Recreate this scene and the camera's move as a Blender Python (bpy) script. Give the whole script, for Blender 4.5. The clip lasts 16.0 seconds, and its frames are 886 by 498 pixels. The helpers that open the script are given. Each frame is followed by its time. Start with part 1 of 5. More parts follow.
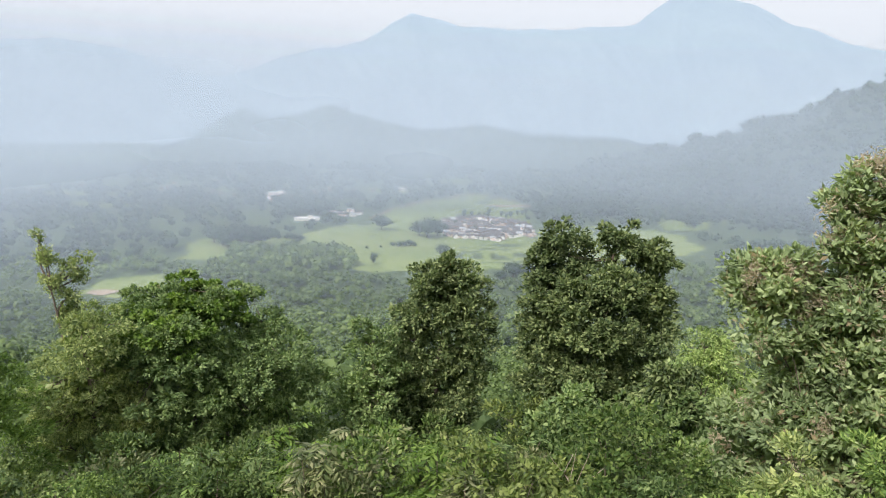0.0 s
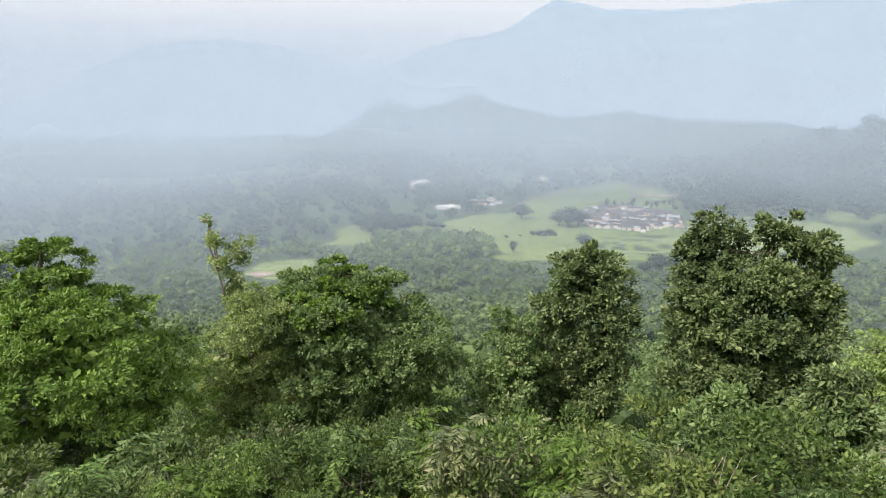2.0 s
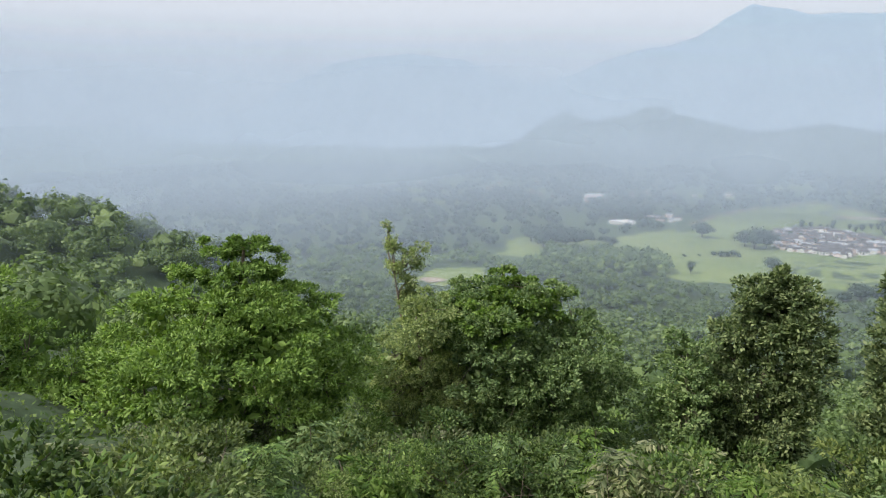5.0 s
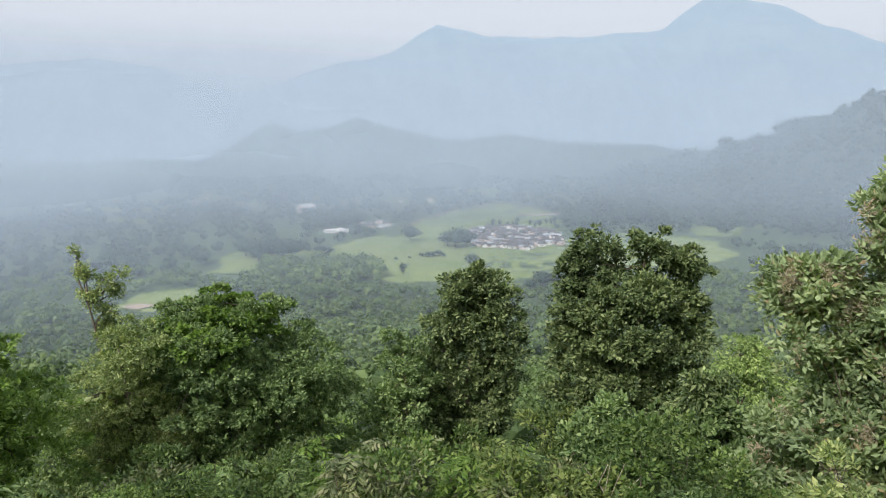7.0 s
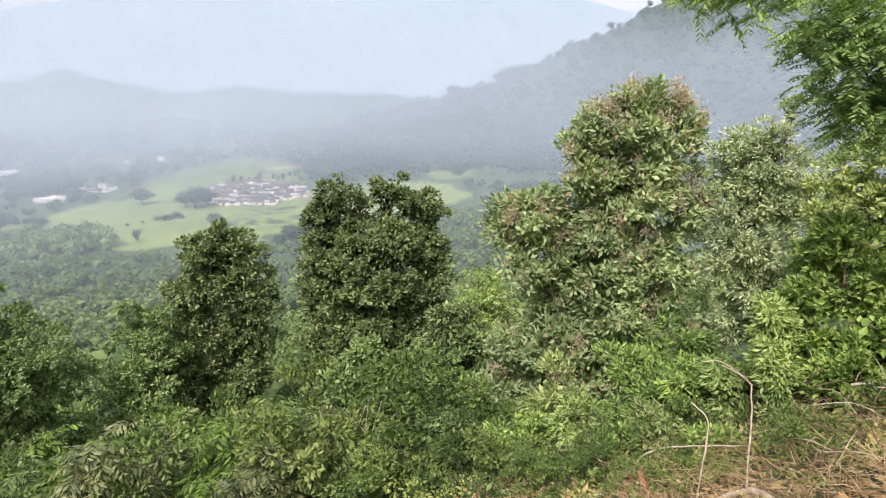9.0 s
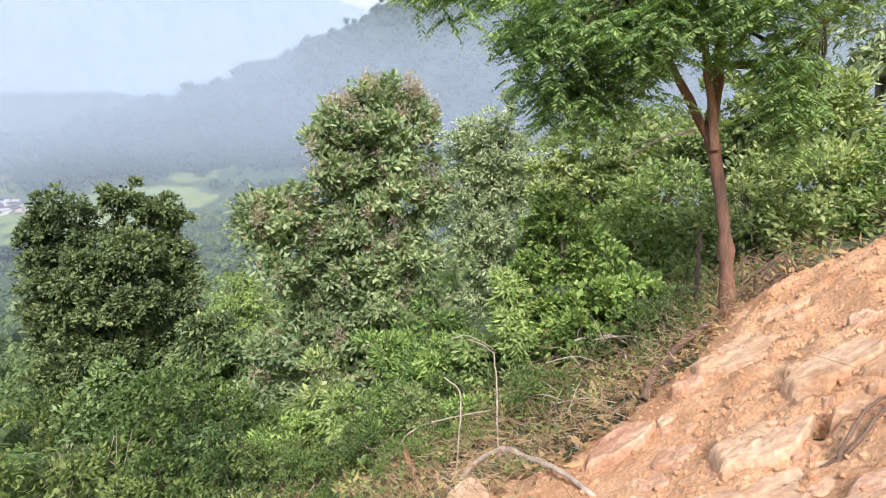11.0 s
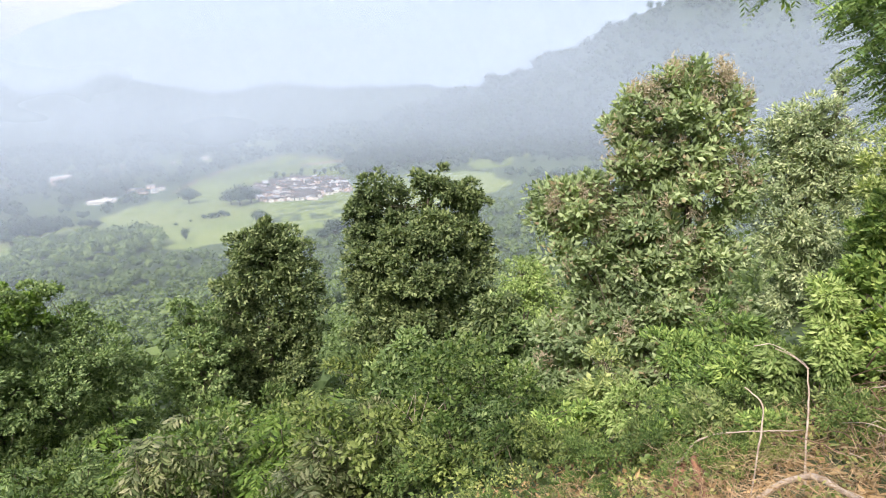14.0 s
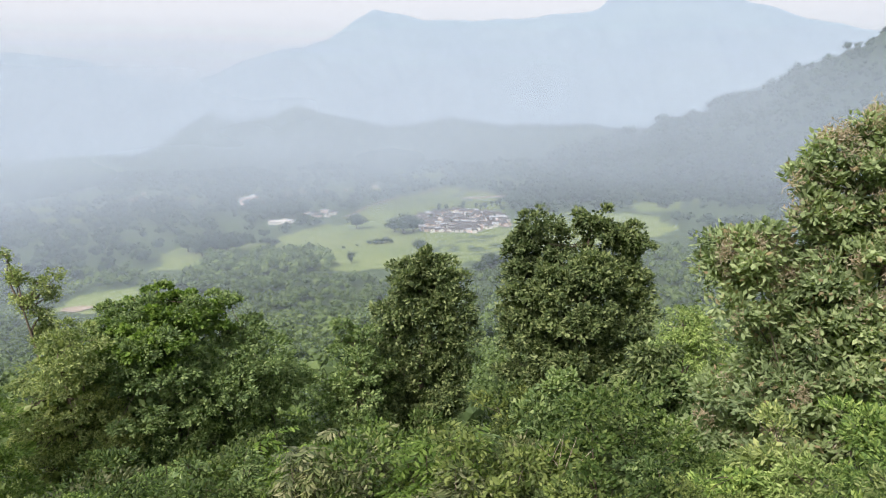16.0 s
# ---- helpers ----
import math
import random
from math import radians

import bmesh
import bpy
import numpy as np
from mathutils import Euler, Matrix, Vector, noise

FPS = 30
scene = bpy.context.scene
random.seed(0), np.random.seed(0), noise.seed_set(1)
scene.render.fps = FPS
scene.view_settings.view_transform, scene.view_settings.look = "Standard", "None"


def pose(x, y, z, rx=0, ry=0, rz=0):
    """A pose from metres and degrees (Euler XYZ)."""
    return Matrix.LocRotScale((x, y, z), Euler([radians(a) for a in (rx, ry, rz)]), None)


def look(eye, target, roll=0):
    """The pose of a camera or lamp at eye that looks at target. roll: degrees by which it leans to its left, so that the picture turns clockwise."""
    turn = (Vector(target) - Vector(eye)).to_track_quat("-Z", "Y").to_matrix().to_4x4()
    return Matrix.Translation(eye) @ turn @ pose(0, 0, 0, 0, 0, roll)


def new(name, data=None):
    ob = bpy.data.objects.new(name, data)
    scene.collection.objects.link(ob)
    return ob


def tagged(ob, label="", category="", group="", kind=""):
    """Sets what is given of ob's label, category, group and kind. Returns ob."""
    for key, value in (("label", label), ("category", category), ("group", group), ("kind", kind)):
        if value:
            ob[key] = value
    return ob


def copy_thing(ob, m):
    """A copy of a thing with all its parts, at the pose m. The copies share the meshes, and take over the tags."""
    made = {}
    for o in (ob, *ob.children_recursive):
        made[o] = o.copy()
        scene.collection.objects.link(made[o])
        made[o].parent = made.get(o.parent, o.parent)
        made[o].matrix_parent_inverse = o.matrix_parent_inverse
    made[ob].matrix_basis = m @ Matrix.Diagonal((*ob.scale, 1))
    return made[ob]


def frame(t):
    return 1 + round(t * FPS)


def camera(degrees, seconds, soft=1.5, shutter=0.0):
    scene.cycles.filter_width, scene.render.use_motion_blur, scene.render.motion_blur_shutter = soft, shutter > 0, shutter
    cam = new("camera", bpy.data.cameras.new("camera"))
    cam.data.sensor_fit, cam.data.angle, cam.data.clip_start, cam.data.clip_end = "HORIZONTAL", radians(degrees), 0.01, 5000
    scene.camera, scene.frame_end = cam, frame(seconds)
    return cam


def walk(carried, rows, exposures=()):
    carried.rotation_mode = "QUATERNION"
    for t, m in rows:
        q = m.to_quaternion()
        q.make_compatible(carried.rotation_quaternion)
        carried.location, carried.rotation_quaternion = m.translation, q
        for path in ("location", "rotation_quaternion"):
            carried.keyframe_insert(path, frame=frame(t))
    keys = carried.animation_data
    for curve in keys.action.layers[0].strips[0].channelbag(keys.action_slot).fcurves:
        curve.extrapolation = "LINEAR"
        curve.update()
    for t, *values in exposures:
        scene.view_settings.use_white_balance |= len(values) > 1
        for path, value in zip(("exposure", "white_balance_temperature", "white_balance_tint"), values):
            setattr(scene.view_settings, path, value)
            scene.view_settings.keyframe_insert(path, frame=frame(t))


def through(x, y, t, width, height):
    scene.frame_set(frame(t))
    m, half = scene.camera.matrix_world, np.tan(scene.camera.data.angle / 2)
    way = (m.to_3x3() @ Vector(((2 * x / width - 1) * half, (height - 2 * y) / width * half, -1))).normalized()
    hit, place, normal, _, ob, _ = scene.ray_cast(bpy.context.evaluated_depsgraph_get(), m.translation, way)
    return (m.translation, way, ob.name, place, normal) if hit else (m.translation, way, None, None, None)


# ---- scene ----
# camera: held at arm's length and turned on the spot at the edge of a hill road
EYE, ARM = 1.6, 0.2
cam = camera(65.06, 16.0, soft=1.1)
ROWS = [
    (0.0, 0.00, -11.50, -1.80),
    (0.5, 0.98, -11.86, -1.48),
    (1.0, 3.89, -12.18, -0.82),
    (1.5, 7.12, -12.29, -0.71),
    (2.0, 11.41, -12.63, -0.35),
    (2.5, 15.56, -12.53, -0.37),
    (3.0, 20.14, -12.46, -0.24),
    (3.2, 22.21, -12.44, 0.01),
    (4.2, 28.50, -12.05, -0.25),
    (5.3, 22.26, -11.72, -0.35),
    (5.5, 19.32, -11.74, -0.38),
    (6.0, 13.47, -11.56, -0.09),
    (6.5, 6.81, -11.43, -0.58),
    (7.0, 2.16, -10.72, -0.46),
    (7.5, -1.74, -11.28, 0.44),
    (8.0, -7.47, -12.23, 0.71),
    (8.5, -11.35, -14.59, 1.90),
    (9.0, -18.92, -14.58, -0.14),
    (9.5, -24.35, -14.01, -0.64),
    (10.0, -29.33, -14.46, -1.07),
    (10.2, -31.08, -14.51, -0.89),
    (11.2, -41.40, -15.10, 0.20),
    (11.7, -44.45, -15.70, 0.85),
    (12.0, -44.75, -16.00, 1.15),
    (12.3, -43.21, -16.10, 1.38),
    (12.5, -41.54, -15.99, 1.52),
    (13.0, -32.99, -16.26, 1.99),
    (13.5, -22.98, -15.93, 3.35),
    (14.0, -16.01, -15.35, 2.41),
    (14.5, -12.27, -14.89, 2.52),
    (15.0, -10.39, -13.37, 1.95),
    (15.5, -7.12, -11.80, 1.81),
    (16.0, -2.57, -11.95, 1.23),
]


def held(yaw, pitch, roll):
    a = radians(yaw)
    return pose(-ARM * math.sin(a), ARM * math.cos(a) - ARM, EYE, 90 + pitch, roll, yaw)


EXPOSURES = [(0.0, 0.02, 6480, 10), (3.0, 0.04, 6550, 10), (5.5, -0.2, 6250, 9), (7.5, -0.2, 6300, 9), (8.5, 0.14, 6650, 13), (9.5, 0.26, 6600, 16), (10.2, 0.32, 6600, 16), (12.3, 0.24, 5050, 12), (13.0, 0.28, 5550, 12), (14.0, 0.38, 6500, 15), (15.0, 0.22, 6550, 14), (15.5, 0.06, 6600, 13), (16.0, 0.0, 6600, 12)]
walk(cam, [(t, held(yaw, pitch, roll)) for t, yaw, pitch, roll in ROWS], EXPOSURES)

# ---- light ----
SUN_AZ, SUN_EL = -142.0, 46.0
world = bpy.data.worlds.new("hazy_sky")
scene.world = world
world.use_nodes = True
wn = world.node_tree.nodes
wl = world.node_tree.links
sky = wn.new("ShaderNodeTexSky")
sky.sky_type = "NISHITA"
sky.sun_disc = False
sky.sun_elevation = radians(SUN_EL)
sky.sun_rotation = radians(SUN_AZ)
sky.air_density, sky.dust_density, sky.ozone_density = 1.2, 6.0, 1.0
veil = wn.new("ShaderNodeMixRGB")
veil.inputs["Fac"].default_value = 0.85
veil.inputs["Color2"].default_value = (11.9, 12.4, 13.4, 1)
wl.new(sky.outputs[0], veil.inputs["Color1"])
wl.new(veil.outputs[0], wn["Background"].inputs["Color"])
wn["Background"].inputs["Strength"].default_value = 0.08
sun = new("sun", bpy.data.lights.new("sun", "SUN"))
sun.data.energy, sun.data.angle, sun.data.color = 5.0, radians(11), (1.0, 0.94, 0.85)
sun_from = Vector((math.sin(radians(SUN_AZ)) * math.cos(radians(SUN_EL)), math.cos(radians(SUN_AZ)) * math.cos(radians(SUN_EL)), math.sin(radians(SUN_EL))))
sun.matrix_world = look(sun_from * 100, (0, 0, 0))


# ---- materials ----
def material(name, rough=0.8):
    m = bpy.data.materials.new(name)
    m.use_nodes = True
    nt = m.node_tree
    bsdf = nt.nodes["Principled BSDF"]
    bsdf.inputs["Roughness"].default_value = rough
    return m, nt, bsdf


def node(nt, kind, **settings):
    n = nt.nodes.new(kind)
    for key, value in settings.items():
        n.inputs[key].default_value = value
    return n


def ramp(nt, source, *stops):
    n = nt.nodes.new("ShaderNodeValToRGB")
    el = n.color_ramp.elements
    while len(el) < len(stops):
        el.new(0.5)
    for e, (at, col) in zip(el, stops):
        e.position, e.color = at, (*col, 1)
    nt.links.new(source, n.inputs[0])
    return n.outputs[0]


def mix(nt, fac, a, b, kind="MIX"):
    n = nt.nodes.new("ShaderNodeMixRGB")
    n.blend_type = kind
    for source, i in ((fac, 0), (a, 1), (b, 2)):
        if isinstance(source, (int, float)):
            n.inputs[i].default_value = source
        elif isinstance(source, tuple):
            n.inputs[i].default_value = (*source, 1)
        else:
            nt.links.new(source, n.inputs[i])
    return n.outputs[0]


def grain(nt, scale, detail=4.0, rough=0.6, stretch=None):
    pos = nt.nodes.new("ShaderNodeNewGeometry").outputs["Position"]
    if stretch:
        mp = nt.nodes.new("ShaderNodeMapping")
        mp.inputs["Scale"].default_value = stretch
        nt.links.new(pos, mp.inputs[0])
        pos = mp.outputs[0]
    n = node(nt, "ShaderNodeTexNoise", Scale=scale, Detail=detail, Roughness=rough)
    nt.links.new(pos, n.inputs["Vector"])
    return n.outputs["Fac"]


def bump(nt, bsdf, height, strength, distance):
    n = node(nt, "ShaderNodeBump", Strength=strength, Distance=distance)
    nt.links.new(height, n.inputs["Height"])
    nt.links.new(n.outputs[0], bsdf.inputs["Normal"])


def leaf_material(name, dark, mid, light, patch=0.6, through=0.25, odd=None, rough=0.5, vary=False):
    """Foliage: each leaf has its own shade, whole patches lean lighter or darker."""
    m, nt, bsdf = material(name, rough)
    isle = nt.nodes.new("ShaderNodeNewGeometry").outputs["Random Per Island"]
    stops = [(0.0, dark), (0.5, mid), (0.93, light)]
    if odd:
        stops += [(0.97, odd)]
    col = ramp(nt, isle, *stops)
    patches = ramp(nt, grain(nt, patch, 3), (0.3, (0.62, 0.66, 0.6)), (0.7, (1.25, 1.2, 1.05)))
    col = mix(nt, 1.0, col, patches, "MULTIPLY")
    if vary:
        plant = nt.nodes.new("ShaderNodeObjectInfo").outputs["Random"]
        col = mix(nt, 1.0, col, ramp(nt, plant, (0.0, (0.55, 0.6, 0.6)), (0.5, (0.95, 0.95, 0.9)), (1.0, (1.5, 1.45, 1.3))), "MULTIPLY")
    nt.links.new(col, bsdf.inputs["Base Color"])
    bsdf.inputs["Specular IOR Level"].default_value = 0.22
    tr = nt.nodes.new("ShaderNodeBsdfTranslucent")
    nt.links.new(mix(nt, 1.0, col, (1.25, 1.35, 0.55), "MULTIPLY"), tr.inputs["Color"])
    ms = node(nt, "ShaderNodeMixShader", Fac=through)
    nt.links.new(bsdf.outputs[0], ms.inputs[1])
    nt.links.new(tr.outputs[0], ms.inputs[2])
    nt.links.new(ms.outputs[0], nt.nodes["Material Output"].inputs["Surface"])
    return m


def two_tone(name, a, b, scale, rough=0.85, fine=None, fine_scale=40.0, relief=0.0, reach=0.02, stretch=None):
    m, nt, bsdf = material(name, rough)
    col = ramp(nt, grain(nt, scale, 5, 0.6, stretch), (0.32, a), (0.68, b))
    if fine:
        col = mix(nt, 1.0, col, ramp(nt, grain(nt, fine_scale, 3, 0.6, stretch), (0.3, fine), (0.7, (1.1, 1.1, 1.1))), "MULTIPLY")
    nt.links.new(col, bsdf.inputs["Base Color"])
    if relief:
        bump(nt, bsdf, grain(nt, fine_scale, 6, 0.65, stretch), relief, reach)
    return m


M_dark = leaf_material("dark_broad_foliage", (0.052, 0.082, 0.041), (0.123, 0.172, 0.074), (0.279, 0.332, 0.172), 0.5)
M_creep = leaf_material("creeper_foliage", (0.060, 0.108, 0.036), (0.140, 0.232, 0.072), (0.290, 0.400, 0.135), 0.35)
M_big = leaf_material("feathery_foliage", (0.084, 0.149, 0.038), (0.177, 0.283, 0.067), (0.308, 0.429, 0.120), 0.35)
M_olive = leaf_material("sage_foliage", (0.139, 0.194, 0.106), (0.282, 0.361, 0.197), (0.481, 0.565, 0.359), 0.6, 0.35, odd=(0.363, 0.288, 0.198))
M_mixed = leaf_material("mixed_foliage", (0.124, 0.179, 0.076), (0.255, 0.324, 0.140), (0.476, 0.524, 0.262), 0.7, 0.35)
M_leafy = leaf_material("mid_green_foliage", (0.081, 0.136, 0.059), (0.173, 0.255, 0.109), (0.331, 0.420, 0.201), 0.5, 0.3)
M_vine = leaf_material("bright_vine_foliage", (0.059, 0.115, 0.021), (0.133, 0.224, 0.046), (0.238, 0.336, 0.091), 0.6, 0.35)
M_grey = leaf_material("grey_green_foliage", (0.150, 0.204, 0.126), (0.300, 0.367, 0.222), (0.556, 0.600, 0.406), 0.6)
M_bright = leaf_material("bright_shrub_foliage", (0.080, 0.146, 0.042), (0.194, 0.298, 0.089), (0.388, 0.490, 0.174), 0.8)
M_lime = leaf_material("lime_foliage", (0.130, 0.205, 0.062), (0.244, 0.338, 0.117), (0.403, 0.488, 0.215), 0.8)
M_pale = leaf_material("pale_shrub_foliage", (0.077, 0.113, 0.052), (0.147, 0.180, 0.086), (0.309, 0.318, 0.214), 0.8, vary=True)
M_wood = leaf_material("woodland_foliage", (0.075, 0.118, 0.048), (0.128, 0.190, 0.078), (0.205, 0.275, 0.118), 0.11, 0.25)
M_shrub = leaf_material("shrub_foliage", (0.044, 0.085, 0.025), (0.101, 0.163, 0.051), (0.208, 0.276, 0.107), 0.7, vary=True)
M_under = leaf_material("olive_undershrub_foliage", (0.062, 0.096, 0.033), (0.125, 0.172, 0.060), (0.237, 0.286, 0.117), 0.7, 0.3, vary=True)
M_fresh = leaf_material("fresh_undershrub_foliage", (0.063, 0.098, 0.039), (0.136, 0.191, 0.078), (0.249, 0.303, 0.146), 0.7, 0.3, vary=True)
M_far = leaf_material("far_woodland", (0.034, 0.062, 0.037), (0.046, 0.078, 0.044), (0.062, 0.097, 0.053), 0.03, 0.15)
M_bark = two_tone("grey_brown_bark", (0.10, 0.075, 0.055), (0.21, 0.165, 0.125), 6, 0.9, (0.6, 0.6, 0.6), 60, 0.5, 0.01, (1, 1, 0.25))
M_redbark = two_tone("reddish_bark", (0.126, 0.079, 0.058), (0.340, 0.162, 0.094), 5, 0.9, (0.55, 0.55, 0.55), 45, 0.6, 0.01, (1, 1, 0.2))
M_orangebark = two_tone("peeled_orange_bark", (0.20, 0.11, 0.068), (0.46, 0.26, 0.155), 5, 0.85, (0.6, 0.6, 0.6), 45, 0.5, 0.008, (1, 1, 0.2))
M_dry = two_tone("dry_grey_wood", (0.32, 0.25, 0.19), (0.60, 0.51, 0.42), 9, 0.9, (0.65, 0.65, 0.65), 70, 0.3, 0.004)
M_ground = two_tone("leafy_ground", (0.052, 0.088, 0.036), (0.100, 0.142, 0.060), 0.15, 0.95, (0.5, 0.5, 0.5), 3, 0.4, 0.05)
M_earth = two_tone("orange_earth", (0.587, 0.317, 0.164), (0.796, 0.503, 0.295), 3.2, 0.95, (0.66, 0.58, 0.52), 42, 1.0, 0.03)
M_rock = two_tone("pale_rock", (0.459, 0.264, 0.146), (0.645, 0.464, 0.318), 2.4, 0.9, (0.70, 0.64, 0.58), 22, 0.6, 0.015)
M_root = two_tone("dark_root_bark", (0.085, 0.05, 0.032), (0.22, 0.135, 0.09), 9, 0.9, (0.6, 0.6, 0.6), 60, 0.5, 0.006)
M_field = two_tone("rice_field", (0.150, 0.198, 0.066), (0.222, 0.262, 0.098), 0.012, 0.95, (0.75, 0.8, 0.7), 0.12)
M_soil = two_tone("bare_soil", (0.27, 0.215, 0.165), (0.40, 0.33, 0.26), 0.05, 0.95, (0.8, 0.8, 0.8), 0.6)
M_hill = two_tone("wooded_hill", (0.030, 0.052, 0.030), (0.046, 0.070, 0.038), 0.006, 0.95, (0.7, 0.72, 0.7), 0.05, 0.6, 8.0)
M_range_haze = two_tone("far_range_haze_glow", (0.020, 0.034, 0.024), (0.045, 0.060, 0.040), 0.003, 0.95, (0.6, 0.65, 0.6), 0.02, 0.5, 20.0)
# pale blue emission paints the distance haze onto the ranges
M_range_haze.node_tree.nodes["Principled BSDF"].inputs["Emission Color"].default_value = (0.49, 0.60, 0.77, 1)
M_range_haze.node_tree.nodes["Principled BSDF"].inputs["Emission Strength"].default_value = 0.93
M_white = two_tone("whitewashed_wall", (0.62, 0.60, 0.57), (0.86, 0.84, 0.81), 0.25, 0.9)
M_pink = two_tone("pink_painted_wall", (0.80, 0.60, 0.56), (0.88, 0.78, 0.74), 0.3, 0.9)
M_mud = two_tone("mud_wall", (0.48, 0.38, 0.33), (0.66, 0.56, 0.50), 0.5, 0.9)
M_tile = two_tone("old_roof_tiles", (0.065, 0.060, 0.062), (0.165, 0.145, 0.142), 0.6, 0.9, (0.7, 0.7, 0.7), 3)
M_tin = two_tone("weathered_tin", (0.304, 0.320, 0.344), (0.464, 0.480, 0.504), 0.5, 0.6)
M_glass = two_tone("dark_window", (0.03, 0.035, 0.04), (0.06, 0.06, 0.07), 1.0, 0.3)
M_flower = leaf_material("dry_flower_panicles", (0.325, 0.257, 0.204), (0.433, 0.361, 0.301), (0.541, 0.484, 0.431), 1.0, 0.3)
M_straw = leaf_material("dry_grass_and_twigs", (0.218, 0.137, 0.087), (0.360, 0.251, 0.170), (0.524, 0.404, 0.295), 1.0, 0.2)

M_feather = leaf_material("feather_leaves", (0.119, 0.199, 0.094), (0.239, 0.356, 0.166), (0.444, 0.559, 0.269), 1.2, 0.5)
M_weed = leaf_material("green_weeds", (0.156, 0.223, 0.077), (0.280, 0.347, 0.123), (0.528, 0.522, 0.246), 1.2, 0.35)
M_litter = leaf_material("leaf_litter", (0.140, 0.094, 0.053), (0.300, 0.198, 0.105), (0.540, 0.375, 0.210), 1.2, 0.1)
M_rockred = two_tone("orange_stained_rock", (0.438, 0.236, 0.138), (0.681, 0.454, 0.312), 4.0, 0.9, (0.62, 0.58, 0.55), 35, 0.6, 0.012)


def haze_material(name, density, low, full, top=None, left=0.0, streak=0.25, right=None, tint=(0.322, 0.386, 0.468)):
    """Distance haze and mist painted as a pale blue blend: clear at its lower edge, denser with height, uneven. low,
    full, top: heights in metres.
    """
    m = bpy.data.materials.new(name)
    m.use_nodes = True
    nt = m.node_tree
    nt.nodes.clear()
    out = nt.nodes.new("ShaderNodeOutputMaterial")
    geo = nt.nodes.new("ShaderNodeNewGeometry")
    sep = nt.nodes.new("ShaderNodeSeparateXYZ")
    nt.links.new(geo.outputs["Position"], sep.inputs[0])

    def span(source, a, b, c, d):
        n = node(nt, "ShaderNodeMapRange", **{"From Min": a, "From Max": b, "To Min": c, "To Max": d})
        n.interpolation_type = "SMOOTHSTEP"
        nt.links.new(source, n.inputs["Value"])
        return n.outputs[0]

    def times(a, b):
        n = nt.nodes.new("ShaderNodeMath")
        n.operation = "MULTIPLY"
        for s, i in ((a, 0), (b, 1)):
            if isinstance(s, (int, float)):
                n.inputs[i].default_value = s
            else:
                nt.links.new(s, n.inputs[i])
        return n.outputs[0]

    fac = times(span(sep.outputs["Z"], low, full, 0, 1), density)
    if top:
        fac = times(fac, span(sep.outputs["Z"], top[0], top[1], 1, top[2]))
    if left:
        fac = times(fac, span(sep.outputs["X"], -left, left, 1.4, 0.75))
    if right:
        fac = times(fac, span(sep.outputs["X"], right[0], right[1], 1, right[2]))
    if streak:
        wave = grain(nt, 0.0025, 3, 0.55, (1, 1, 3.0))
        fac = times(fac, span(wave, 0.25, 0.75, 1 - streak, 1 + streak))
    # flat haze colour; the upward normal evens out how the sheet is lit
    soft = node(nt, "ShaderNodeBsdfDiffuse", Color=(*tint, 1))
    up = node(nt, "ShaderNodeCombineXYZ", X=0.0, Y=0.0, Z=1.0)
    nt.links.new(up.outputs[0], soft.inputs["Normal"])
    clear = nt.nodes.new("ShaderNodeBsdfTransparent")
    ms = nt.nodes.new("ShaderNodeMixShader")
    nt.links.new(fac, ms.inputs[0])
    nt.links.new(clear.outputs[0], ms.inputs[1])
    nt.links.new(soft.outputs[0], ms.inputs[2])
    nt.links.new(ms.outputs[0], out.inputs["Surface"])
    return m


# ---- mesh tools ----
rng = np.random.default_rng(7)


def mesh_np(name, verts, faces, mat, smooth=False):
    """A mesh from arrays: verts (n, 3), faces (m, 3 or 4)."""
    me = bpy.data.meshes.new(name)
    verts, faces = np.asarray(verts, np.float32), np.asarray(faces, np.int32)
    n, k = faces.shape
    me.vertices.add(len(verts))
    me.vertices.foreach_set("co", verts.ravel())
    me.loops.add(n * k)
    me.loops.foreach_set("vertex_index", faces.ravel())
    me.polygons.add(n)
    me.polygons.foreach_set("loop_start", np.arange(n, dtype=np.int32) * k)
    me.polygons.foreach_set("use_smooth", np.full(n, smooth))
    me.update(calc_edges=True)
    me.materials.append(mat)
    return me


def part(name, bm, mat, parent, label="", smooth=False):
    """Links a bmesh (or a ready mesh) as one part under a thing."""
    me = bm
    if isinstance(bm, bmesh.types.BMesh):
        me = bpy.data.meshes.new(name)
        bm.to_mesh(me)
        bm.free()
        me.materials.append(mat)
        if smooth:
            me.polygons.foreach_set("use_smooth", np.full(len(me.polygons), True))
    ob = new(name, me)
    ob.parent = parent
    if label:
        ob["label"] = label
    return ob


def thing(name, place, label, category, group="", kind=""):
    ob = new(name)
    ob.location = place
    return tagged(ob, label, category, group, kind)


def spot(az, el, d):
    """The place d metres away over the ground, in a direction from the eye that faces it."""
    a, b = radians(az), radians(min(max(az, -22), 42))
    return np.array((d * math.sin(a) + ARM * math.sin(b), d * math.cos(a) + ARM * math.cos(b) - ARM, EYE + d * math.tan(radians(el))))


def hash2(i, j, seed):
    s = np.sin(i * 127.1 + j * 311.7 + seed * 74.7) * 43758.5453
    return s - np.floor(s)


